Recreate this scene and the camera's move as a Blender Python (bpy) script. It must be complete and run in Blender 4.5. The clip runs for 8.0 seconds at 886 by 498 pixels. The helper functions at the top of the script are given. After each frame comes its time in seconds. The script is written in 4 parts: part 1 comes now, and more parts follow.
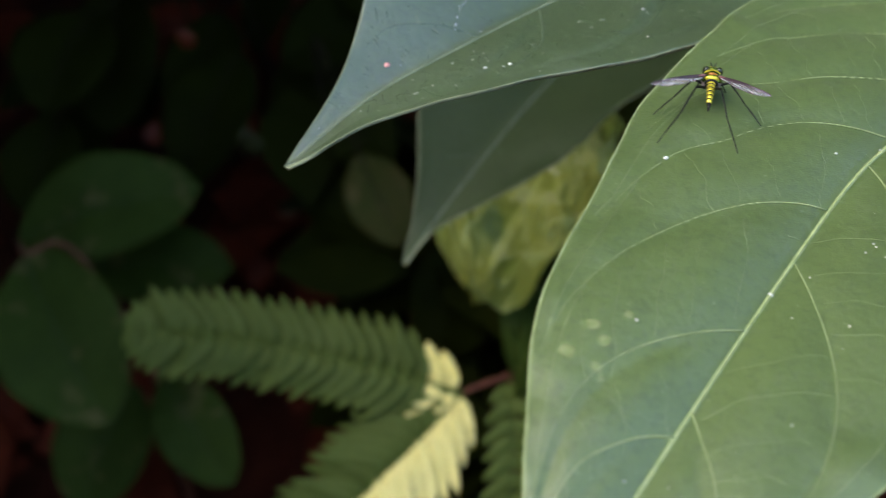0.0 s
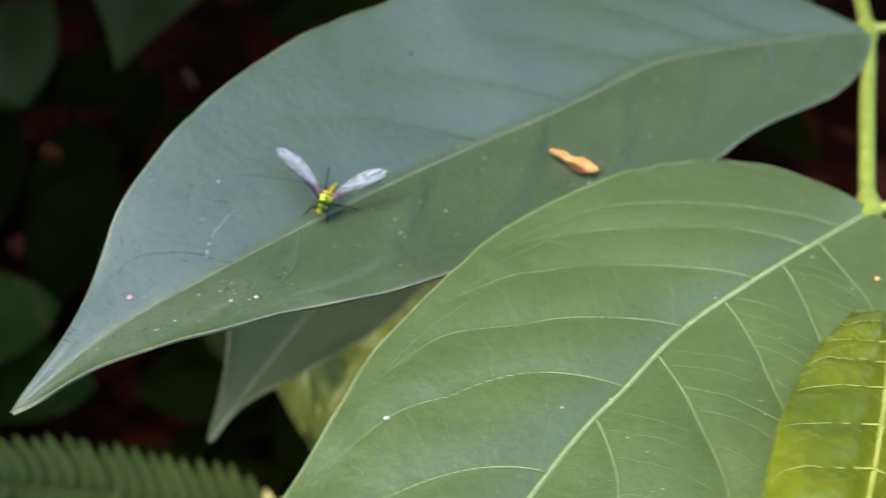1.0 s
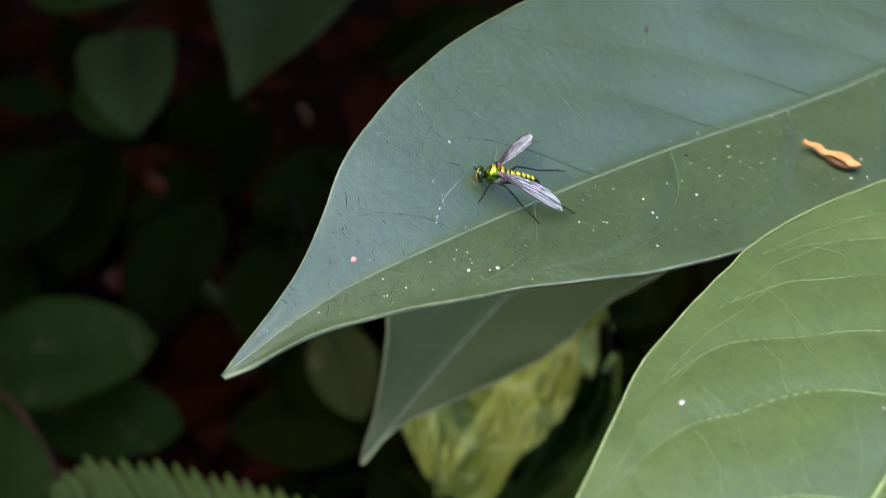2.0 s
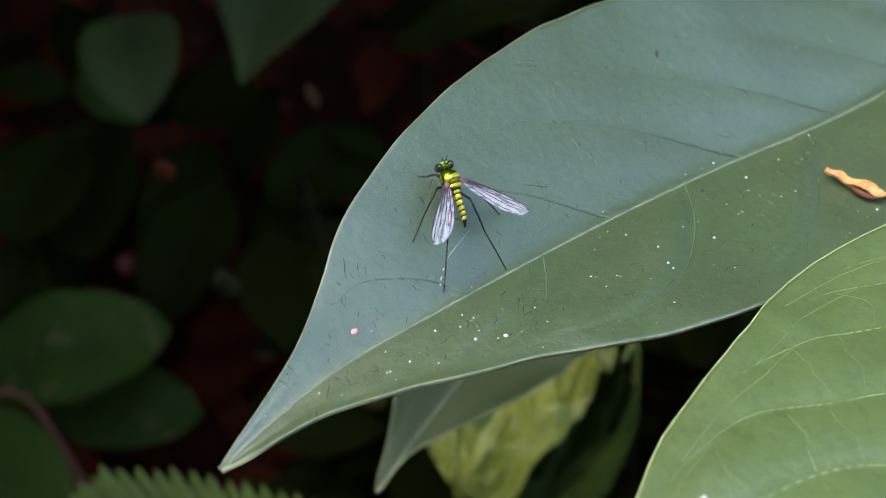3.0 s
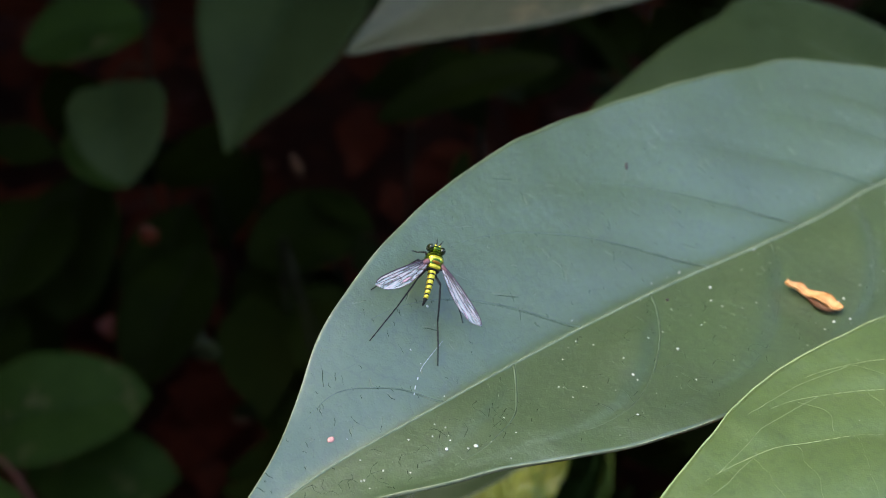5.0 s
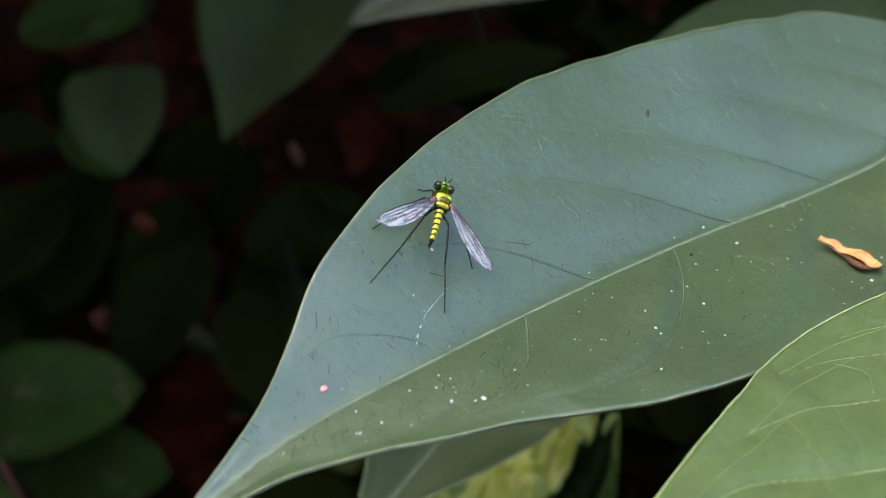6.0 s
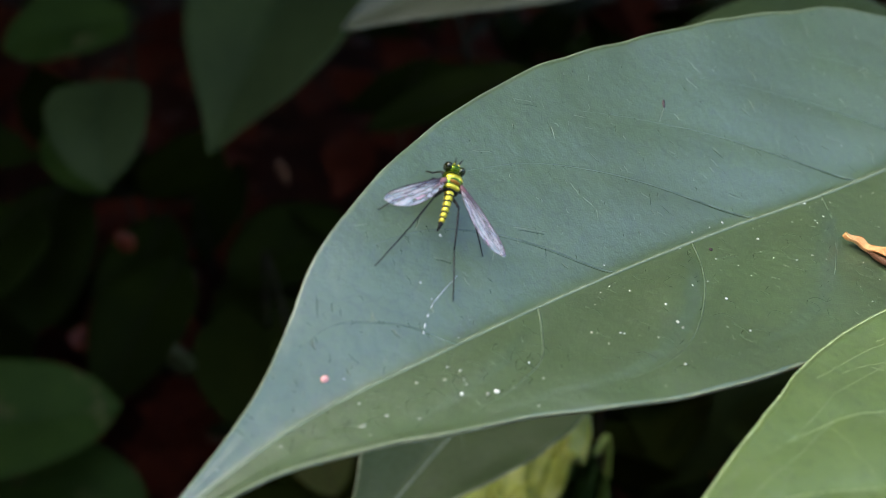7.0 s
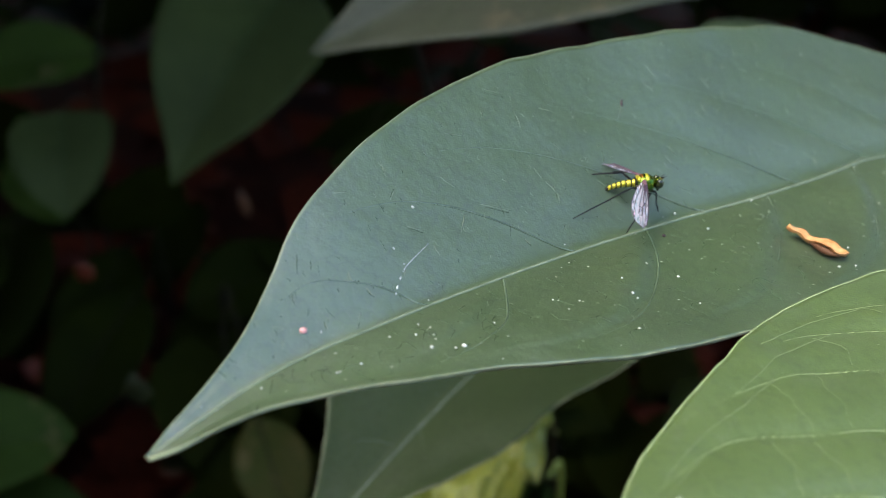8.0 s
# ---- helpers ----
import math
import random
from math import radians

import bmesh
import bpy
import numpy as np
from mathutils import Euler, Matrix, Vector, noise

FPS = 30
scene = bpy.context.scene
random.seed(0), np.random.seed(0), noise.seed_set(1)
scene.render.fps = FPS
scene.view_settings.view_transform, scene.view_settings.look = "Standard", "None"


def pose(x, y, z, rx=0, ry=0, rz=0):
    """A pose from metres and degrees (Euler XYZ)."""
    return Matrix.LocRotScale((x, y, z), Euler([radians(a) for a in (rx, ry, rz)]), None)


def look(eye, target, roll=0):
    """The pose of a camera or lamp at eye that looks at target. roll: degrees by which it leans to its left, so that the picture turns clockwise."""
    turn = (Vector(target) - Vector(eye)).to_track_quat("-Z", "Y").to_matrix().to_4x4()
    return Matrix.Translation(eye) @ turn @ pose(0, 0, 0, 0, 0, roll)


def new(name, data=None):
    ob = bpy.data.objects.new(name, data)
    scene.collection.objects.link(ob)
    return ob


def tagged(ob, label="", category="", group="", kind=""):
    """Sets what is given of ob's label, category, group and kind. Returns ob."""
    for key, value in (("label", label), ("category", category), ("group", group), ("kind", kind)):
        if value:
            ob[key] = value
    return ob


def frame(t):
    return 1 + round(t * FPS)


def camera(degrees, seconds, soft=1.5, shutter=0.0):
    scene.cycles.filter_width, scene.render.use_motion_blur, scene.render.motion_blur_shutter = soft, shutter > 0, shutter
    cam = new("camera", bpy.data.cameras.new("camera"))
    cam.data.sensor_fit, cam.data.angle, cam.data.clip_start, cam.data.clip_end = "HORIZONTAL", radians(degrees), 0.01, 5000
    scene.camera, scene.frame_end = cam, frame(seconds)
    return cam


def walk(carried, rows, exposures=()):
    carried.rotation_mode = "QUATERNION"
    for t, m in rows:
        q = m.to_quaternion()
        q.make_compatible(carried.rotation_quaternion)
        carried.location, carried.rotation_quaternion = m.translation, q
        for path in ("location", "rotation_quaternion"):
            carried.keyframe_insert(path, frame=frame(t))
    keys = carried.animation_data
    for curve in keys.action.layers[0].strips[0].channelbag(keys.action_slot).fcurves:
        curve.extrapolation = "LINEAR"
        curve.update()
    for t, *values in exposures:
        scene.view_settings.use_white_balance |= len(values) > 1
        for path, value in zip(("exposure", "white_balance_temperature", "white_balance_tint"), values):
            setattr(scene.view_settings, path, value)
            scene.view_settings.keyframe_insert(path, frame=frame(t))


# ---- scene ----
MM = 0.001
cam = camera(40, 8.0, 0.7, 0.25)
cam.data.dof.use_dof = True
cam.data.dof.focus_distance = 0.112
cam.data.dof.aperture_fstop = 32.0
WALK = [
    (0, pose(0.00487, -0.02313, 0.31874, 46.15, 4.53, -2.00)),
    (0.1, pose(0.00635, -0.02396, 0.31546, 47.42, 3.89, -2.36)),
    (0.2, pose(0.00929, -0.02070, 0.32067, 47.30, 3.79, -3.24)),
    (0.3, pose(0.01414, -0.01947, 0.33217, 46.77, 4.25, -4.01)),
    (0.4, pose(0.01857, -0.01674, 0.33221, 47.94, 4.12, -4.40)),
    (0.5, pose(0.02244, -0.01490, 0.33381, 48.29, 3.51, -4.63)),
    (0.7, pose(0.02624, -0.01422, 0.32954, 50.41, 2.57, -5.28)),
    (0.9, pose(0.02689, -0.01299, 0.32922, 50.27, 2.15, -4.94)),
    (1, pose(0.02389, -0.01183, 0.32924, 49.43, 1.76, -4.82)),
    (1.2, pose(0.01666, -0.01153, 0.31479, 52.59, 1.58, -4.69)),
    (1.3, pose(0.01399, -0.01165, 0.31060, 53.30, 0.88, -3.35)),
    (1.5, pose(0.01029, -0.00676, 0.31203, 51.32, 0.98, -1.62)),
    (1.7, pose(0.00573, -0.00685, 0.31084, 52.61, 0.86, -1.43)),
    (2, pose(0.00465, -0.00430, 0.31045, 53.43, 0.73, -0.63)),
    (2.2, pose(0.00785, 0.00231, 0.31651, 51.45, 2.70, -0.91)),
    (3.3, pose(0.00355, 0.00658, 0.31290, 51.01, 2.59, -1.15)),
    (3.5, pose(-0.00000, 0.00000, 0.30000, 55.00, 0.00, 0.00)),
    (3.6, pose(0.00136, 0.00135, 0.30189, 54.97, 0.62, -0.13)),
    (3.7, pose(0.00442, 0.00535, 0.31522, 53.47, 2.04, -1.20)),
    (3.8, pose(0.00696, 0.00717, 0.32439, 52.19, 2.15, -1.06)),
    (4, pose(0.00921, 0.01244, 0.33798, 49.95, 3.94, -2.48)),
    (4.2, pose(0.00785, 0.00815, 0.33232, 52.46, 2.83, -2.27)),
    (4.5, pose(0.00785, 0.00754, 0.32919, 53.01, 2.53, -1.96)),
    (4.7, pose(0.00726, 0.00528, 0.32557, 53.75, 1.42, -1.16)),
    (5.8, pose(0.00683, 0.00898, 0.31852, 52.64, 1.26, -1.13)),
    (6, pose(0.00632, 0.00984, 0.31127, 54.18, 0.64, -0.63)),
    (6.3, pose(0.00444, 0.01260, 0.30461, 55.59, -0.06, -0.54)),
    (6.5, pose(0.00370, 0.01441, 0.30288, 55.84, -0.38, -0.66)),
    (7, pose(0.00396, 0.01316, 0.30408, 55.72, -0.48, -0.96)),
    (7.4, pose(0.00463, 0.00747, 0.30504, 56.45, -0.51, -0.67)),
    (7.5, pose(0.00452, 0.00674, 0.30588, 56.37, -0.61, -0.70)),
    (7.6, pose(0.00375, 0.00552, 0.30518, 56.76, -1.03, -0.83)),
    (7.8, pose(0.00188, 0.00365, 0.30175, 58.38, -2.01, -1.64)),
    (8, pose(0.00230, 0.00350, 0.30130, 58.50, -2.68, -2.14)),
]
walk(cam, WALK, ((0.0, 2.15), (0.3, 2.35), (0.7, 2.5), (8.0, 2.5)))

# ---- light: bright overcast sky, a hazy high sun ----
world = bpy.data.worlds.new("sky")
scene.world = world
world.use_nodes = True
wn, wl = world.node_tree.nodes, world.node_tree.links
sky = wn.new("ShaderNodeTexSky")
sky.sky_type, sky.sun_disc = "NISHITA", False
sky.sun_elevation, sky.sun_rotation = radians(60), radians(260)
sky.dust_density, sky.air_density, sky.ozone_density = 1.5, 1.1, 1.4
wn["Background"].inputs[1].default_value = 0.15
wl.new(sky.outputs[0], wn["Background"].inputs[0])

sun_data = bpy.data.lights.new("sun", "SUN")
sun_data.energy, sun_data.angle, sun_data.color = 1.25, radians(40), (1.0, 0.91, 0.72)
sun = new("sun", sun_data)
SUN_AZ, SUN_EL = radians(-170), radians(60)
sun.matrix_world = look((math.cos(SUN_EL) * math.cos(SUN_AZ), math.cos(SUN_EL) * math.sin(SUN_AZ), math.sin(SUN_EL)), (0, 0, 0))


# ---- materials ----
def material(name, rough=0.5, spec=0.5, metal=0.0):
    m = bpy.data.materials.new(name)
    m.use_nodes = True
    b = m.node_tree.nodes["Principled BSDF"]
    b.inputs["Roughness"].default_value = rough
    b.inputs["Specular IOR Level"].default_value = spec
    b.inputs["Metallic"].default_value = metal
    return m, m.node_tree.nodes, m.node_tree.links, b


def coords(n, l, scale=1.0, what="Object"):
    c, s = n.new("ShaderNodeTexCoord"), n.new("ShaderNodeVectorMath")
    s.operation = "SCALE"
    s.inputs["Scale"].default_value = scale
    l.new(c.outputs[what], s.inputs[0])
    return s.outputs[0]


def noise_tex(n, l, vec, scale, detail=4, rough=0.55):
    t = n.new("ShaderNodeTexNoise")
    t.inputs["Scale"].default_value, t.inputs["Detail"].default_value, t.inputs["Roughness"].default_value = scale, detail, rough
    l.new(vec, t.inputs["Vector"])
    return t.outputs["Fac"]


def ramp(n, l, fac, stops):
    r = n.new("ShaderNodeValToRGB")
    e = r.color_ramp.elements
    while len(e) < len(stops):
        e.new(0.5)
    for k, (p, c) in zip(e, stops):
        k.position, k.color = p, (*c, 1) if len(c) == 3 else c
    l.new(fac, r.inputs[0])
    return r.outputs[0]


def mix(n, l, fac, a, b, mode="MIX"):
    x = n.new("ShaderNodeMix")
    x.data_type, x.blend_type = "RGBA", mode
    if isinstance(fac, float):
        x.inputs[0].default_value = fac
    else:
        l.new(fac, x.inputs[0])
    for sock, val in ((x.inputs[6], a), (x.inputs[7], b)):
        if isinstance(val, tuple):
            sock.default_value = (*val, 1)
        else:
            l.new(val, sock)
    return x.outputs[2]


def bump(n, l, b, height, strength, dist, prev=None):
    k = n.new("ShaderNodeBump")
    k.inputs["Strength"].default_value, k.inputs["Distance"].default_value = strength, dist
    l.new(height, k.inputs["Height"])
    if prev:
        l.new(prev, k.inputs["Normal"])
    l.new(k.outputs[0], b.inputs["Normal"])
    return k.outputs[0]


def leaf_material(name, dark, light, spot, rough=0.42, spec=0.5, net=0.5, patches=0.0, trans=(0.2, 0.4, 0.05), tr=0.0, coat=0.0, crack=0.0, grain=0.45):
    """Waxy leaf skin: uneven green, fine net of veinlets, grain, a few pale flecks."""
    m, n, l, b = material(name, rough, spec)
    vec = coords(n, l, 1000.0)
    big = noise_tex(n, l, vec, 0.06, 3)
    mid_ = noise_tex(n, l, vec, 0.45, 4)
    fine = noise_tex(n, l, vec, 5.0, 3)
    col = ramp(n, l, big, ((0.3, dark), (0.7, light)))
    col = mix(n, l, ramp(n, l, mid_, ((0.35, (0, 0, 0)), (0.75, (0.45, 0.45, 0.45)))), col, light)
    blot = ramp(n, l, noise_tex(n, l, vec, 1.1, 5, 0.65), ((0.36, (0.4, 0.4, 0.4)), (0.50, (0, 0, 0))))
    col = mix(n, l, blot, col, tuple(0.45 * v for v in dark))
    vor = n.new("ShaderNodeTexVoronoi")
    vor.feature = "DISTANCE_TO_EDGE"
    vor.inputs["Scale"].default_value = 0.55
    wob = n.new("ShaderNodeTexNoise")
    wob.inputs["Scale"].default_value = 0.7
    l.new(vec, wob.inputs["Vector"])
    add = n.new("ShaderNodeVectorMath")
    add.operation = "ADD"
    l.new(vec, add.inputs[0])
    l.new(wob.outputs["Color"], add.inputs[1])
    l.new(add.outputs[0], vor.inputs["Vector"])
    lines = ramp(n, l, vor.outputs["Distance"], ((0.0, (1, 1, 1)), (0.07, (0, 0, 0))))
    where = ramp(n, l, noise_tex(n, l, vec, 0.18, 2), ((0.42, (0, 0, 0)), (0.62, (net * 0.5,) * 3)))
    lin = n.new("ShaderNodeMath")
    lin.operation = "MULTIPLY"
    l.new(lines, lin.inputs[0])
    l.new(where, lin.inputs[1])
    col = mix(n, l, lin.outputs[0], col, spot)
    if crack:
        thin = ramp(n, l, vor.outputs["Distance"], ((0.0, (1, 1, 1)), (0.06, (0, 0, 0))))
        torn = ramp(n, l, noise_tex(n, l, vec, 0.42, 4, 0.7), ((0.40, (0, 0, 0)), (0.52, (crack,) * 3)))
        cut = n.new("ShaderNodeMath")
        cut.operation = "MULTIPLY"
        l.new(thin, cut.inputs[0])
        l.new(torn, cut.inputs[1])
        col = mix(n, l, cut.outputs[0], col, tuple(0.25 * v for v in dark))
    flecks = ramp(n, l, noise_tex(n, l, vec, 1.7, 2), ((0.70, (0, 0, 0)), (0.78, (0.5, 0.5, 0.5))))
    col = mix(n, l, flecks, col, spot)
    if patches:
        pt = ramp(n, l, noise_tex(n, l, vec, 0.09, 4), ((0.60, (0, 0, 0)), (0.68, (patches,) * 3)))
        col = mix(n, l, pt, col, (0.30, 0.19, 0.10))
    l.new(col, b.inputs["Base Color"])
    b.inputs["Coat Weight"].default_value, b.inputs["Coat Roughness"].default_value = coat, 0.48
    b.inputs["Coat IOR"].default_value = 1.72
    l.new(ramp(n, l, mid_, ((0.3, (rough - 0.06,) * 3), (0.7, (rough + 0.08,) * 3))), b.inputs["Roughness"])
    k = bump(n, l, b, vor.outputs["Distance"], 0.35 * net + 0.08, 0.00022)
    k = bump(n, l, b, mid_, 0.34, 0.00035, k)
    k = bump(n, l, b, fine, grain, 0.00006, k)
    l.new(k, b.inputs["Coat Normal"])
    if tr:
        t = n.new("ShaderNodeBsdfTranslucent")
        t.inputs[0].default_value = (*trans, 1)
        ms = n.new("ShaderNodeMixShader")
        ms.inputs[0].default_value = tr
        l.new(b.outputs[0], ms.inputs[1])
        l.new(t.outputs[0], ms.inputs[2])
        l.new(ms.outputs[0], n["Material Output"].inputs[0])
    return m


def plain_material(name, a, c, rough=0.5, spec=0.4, scale=1.5, metal=0.0, relief=0.2):
    m, n, l, b = material(name, rough, spec, metal)
    vec = coords(n, l, 1000.0)
    f = noise_tex(n, l, vec, scale, 5)
    l.new(ramp(n, l, f, ((0.3, a), (0.7, c))), b.inputs["Base Color"])
    bump(n, l, b, f, relief, 0.0002)
    return m


LEAF_DARK = leaf_material("leaf_waxy_green", (0.034, 0.059, 0.015), (0.049, 0.086, 0.023), (0.13, 0.17, 0.10), 0.45, 0.8, 0.3, tr=0.12, coat=1.0, crack=0.45, grain=0.55)
LEAF_LIGHT = leaf_material("leaf_fresh_green", (0.064, 0.102, 0.024), (0.090, 0.136, 0.034), (0.26, 0.33, 0.17), 0.45, 0.5, 0.35, tr=0.2, coat=0.7, crack=0.25, grain=0.6)
LEAF_LOWER = leaf_material("leaf_green_shaded", (0.021, 0.037, 0.012), (0.032, 0.052, 0.018), (0.09, 0.11, 0.07), 0.5, 0.35, 0.3, tr=0.25, trans=(0.10, 0.20, 0.02))
LEAF_YOUNG = leaf_material("leaf_young_yellow", (0.065, 0.11, 0.004), (0.19, 0.22, 0.008), (0.36, 0.38, 0.08), 0.24, 0.8, 0.3, tr=0.35, trans=(0.5, 0.55, 0.01), coat=0.35)
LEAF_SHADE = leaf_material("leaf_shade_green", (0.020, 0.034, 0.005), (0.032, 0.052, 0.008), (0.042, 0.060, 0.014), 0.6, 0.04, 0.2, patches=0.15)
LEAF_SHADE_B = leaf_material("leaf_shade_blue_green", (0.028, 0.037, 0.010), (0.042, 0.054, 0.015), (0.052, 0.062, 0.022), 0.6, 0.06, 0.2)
LEAF_GREY_LIT = leaf_material("leaf_grey_green_lit", (0.028, 0.033, 0.017), (0.042, 0.047, 0.025), (0.08, 0.09, 0.055), 0.55, 0.22, 0.2, patches=0.1)
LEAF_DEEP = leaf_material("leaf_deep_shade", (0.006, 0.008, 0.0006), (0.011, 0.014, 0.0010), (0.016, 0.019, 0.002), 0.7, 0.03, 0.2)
LEAF_BROWNED = leaf_material("leaf_browned_green", (0.020, 0.032, 0.006), (0.046, 0.040, 0.011), (0.05, 0.045, 0.018), 0.6, 0.04, 0.2, patches=0.12)
LEAF_CRUMPLED = leaf_material("leaf_yellow_green_sunfleck", (0.045, 0.085, 0.008), (0.33, 0.36, 0.07), (0.5, 0.55, 0.25), 0.35, 0.5, 0.3, tr=0.25, trans=(0.4, 0.45, 0.05))
LEAFLET = leaf_material("leaflet_green", (0.056, 0.082, 0.016), (0.088, 0.118, 0.026), (0.17, 0.21, 0.07), 0.6, 0.12, 0.2, tr=0.15)
LEAFLET_SUNLIT = leaf_material("leaflet_sunlit_yellow", (0.84, 0.74, 0.22), (0.92, 0.84, 0.36), (0.9, 0.86, 0.5), 0.6, 0.12, 0.2, tr=0.2, trans=(0.8, 0.75, 0.35))
VEIN_PALE = plain_material("vein_pale_green", (0.10, 0.13, 0.075), (0.18, 0.215, 0.13), 0.5, 0.4, 0.8)
VEIN_DARK = plain_material("vein_grey_green", (0.055, 0.090, 0.055), (0.14, 0.18, 0.13), 0.5, 0.4, 0.8)
VEIN_MID = plain_material("vein_mid_green", (0.045, 0.070, 0.035), (0.10, 0.135, 0.08), 0.5, 0.3, 0.6)
CRACK_AND_SHADE = plain_material("crack_and_crease_shade", (0.018, 0.033, 0.015), (0.038, 0.056, 0.030), 0.9, 0.04, 0.6)
VEIN_FINE = plain_material("vein_fine_green", (0.16, 0.22, 0.085), (0.24, 0.30, 0.14), 0.5, 0.4, 0.8)
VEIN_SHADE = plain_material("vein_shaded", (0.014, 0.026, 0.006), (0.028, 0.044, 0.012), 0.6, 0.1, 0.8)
VEIN_LIGHT = plain_material("vein_light_green", (0.20, 0.26, 0.10), (0.30, 0.36, 0.17), 0.5, 0.4, 0.8)
VEIN_YELLOW = plain_material("vein_yellow", (0.24, 0.29, 0.05), (0.36, 0.40, 0.12), 0.4, 0.4, 0.8)
RIM = plain_material("leaf_rim", (0.15, 0.18, 0.10), (0.24, 0.26, 0.15), 0.6, 0.15, 0.8)
STEM_GREEN = plain_material("stem_yellow_green", (0.15, 0.20, 0.026), (0.25, 0.30, 0.055), 0.42, 0.5, 0.5)
STEM_RED = plain_material("stem_red_brown", (0.075, 0.020, 0.012), (0.14, 0.045, 0.022), 0.6, 0.3, 0.5)
STEM_DARK = plain_material("stem_dark", (0.008, 0.007, 0.004), (0.018, 0.014, 0.008), 0.8, 0.06, 0.5)
DRY = plain_material("dry_leaf_orange", (0.36, 0.14, 0.035), (0.62, 0.33, 0.13), 0.55, 0.4, 1.2, relief=0.5)
DRY_DARK = plain_material("dry_leaf_brown", (0.040, 0.006, 0.001), (0.095, 0.013, 0.003), 0.75, 0.12, 0.3, relief=0.5)
DRY_DIM = plain_material("dry_leaf_dim", (0.06, 0.022, 0.010), (0.12, 0.055, 0.025), 0.65, 0.25, 0.4)
DRY_PALE = plain_material("dry_leaf_pale", (0.018, 0.022, 0.006), (0.032, 0.036, 0.010), 0.6, 0.3, 0.4)
DRY_BRIGHT = plain_material("dry_leaf_red_orange", (0.06, 0.008, 0.002), (0.11, 0.018, 0.004), 0.6, 0.3, 0.3)
DUST = plain_material("pale_dust", (0.32, 0.34, 0.28), (0.62, 0.63, 0.56), 0.6, 0.4, 3.0)
WATER_MARK = plain_material("dried_water_mark", (0.105, 0.145, 0.045), (0.17, 0.20, 0.09), 0.4, 0.5, 1.5)
THREAD = plain_material("white_thread", (0.26, 0.29, 0.27), (0.55, 0.57, 0.55), 0.5, 0.4, 3.0)
PINK = plain_material("pink_crumb", (0.50, 0.22, 0.20), (0.62, 0.32, 0.28), 0.6, 0.4, 3.0)
SPECK_DARK = plain_material("dark_crumb", (0.02, 0.012, 0.012), (0.05, 0.03, 0.03), 0.6, 0.3, 3.0)


def soil_material():
    m, n, l, b = material("dark_red_soil", 0.95, 0.1)
    vec = coords(n, l, 1.0)
    f = noise_tex(n, l, vec, 40, 8, 0.7)
    g = noise_tex(n, l, vec, 9, 4)
    col = ramp(n, l, f, ((0.25, (0.015, 0.003, 0.001)), (0.55, (0.038, 0.008, 0.003)), (0.8, (0.085, 0.018, 0.006))))
    col = mix(n, l, ramp(n, l, g, ((0.5, (0, 0, 0)), (0.7, (0.6, 0.6, 0.6)))), col, (0.075, 0.012, 0.004))
    l.new(col, b.inputs["Base Color"])
    bump(n, l, b, f, 0.8, 0.006)
    return m


SOIL = soil_material()


def fly_metal(name, a, c, rough=0.25, metal=0.85):
    m, n, l, b = material(name, rough, 0.6, metal)
    vec = coords(n, l, 1000.0)
    f = noise_tex(n, l, vec, 2.2, 3)
    l.new(ramp(n, l, f, ((0.35, a), (0.65, c))), b.inputs["Base Color"])
    bump(n, l, b, noise_tex(n, l, vec, 9.0, 2), 0.25, 0.00004)
    return m


FLY_GREEN = fly_metal("fly_metallic_green", (0.008, 0.075, 0.012), (0.20, 0.24, 0.012), 0.24)
FLY_GOLD = fly_metal("fly_gold_yellow", (0.44, 0.37, 0.02), (0.86, 0.70, 0.07), 0.3, 0.6)
FLY_ORANGE = fly_metal("fly_copper", (0.20, 0.06, 0.006), (0.38, 0.15, 0.012), 0.35, 0.5)
FLY_EYE = fly_metal("fly_dark_green_eye", (0.006, 0.010, 0.004), (0.03, 0.035, 0.010), 0.12, 0.2)
FLY_BLACK = plain_material("fly_black", (0.004, 0.004, 0.003), (0.010, 0.010, 0.008), 0.5, 0.25, 3.0)
FLY_GREY = plain_material("fly_grey_pollen", (0.12, 0.08, 0.085), (0.26, 0.20, 0.20), 0.6, 0.4, 3.0)
WING_VEIN = plain_material("wing_vein_brown", (0.018, 0.010, 0.016), (0.05, 0.025, 0.04), 0.5, 0.5, 3.0)
WING_ROOT = plain_material("wing_root_red_brown", (0.10, 0.035, 0.04), (0.20, 0.09, 0.10), 0.5, 0.4, 3.0)


def wing_material():
    m, n, l, b = material("wing_membrane", 0.26, 0.8)
    vec = coords(n, l, 1000.0)
    drawn = n.new("ShaderNodeVectorMath")
    drawn.operation = "MULTIPLY"
    drawn.inputs[1].default_value = (2.6, 0.45, 1.0)
    l.new(vec, drawn.inputs[0])
    sheen_streaks = noise_tex(n, l, drawn.outputs[0], 1.0, 3)
    l.new(ramp(n, l, sheen_streaks, ((0.32, (0.13, 0.09, 0.16)), (0.44, (0.74, 0.66, 0.70)), (0.53, (0.42, 0.52, 0.58)), (0.60, (0.24, 0.15, 0.24)), (0.68, (0.80, 0.50, 0.62)))), b.inputs["Base Color"])
    b.inputs["Alpha"].default_value = 0.47
    b.inputs["Thin Film Thickness"].default_value = 420.0
    bump(n, l, b, noise_tex(n, l, vec, 1.6, 3), 0.3, 0.0001)
    return m


WING = wing_material()


# ---- building helpers ----
ORIGIN = {}


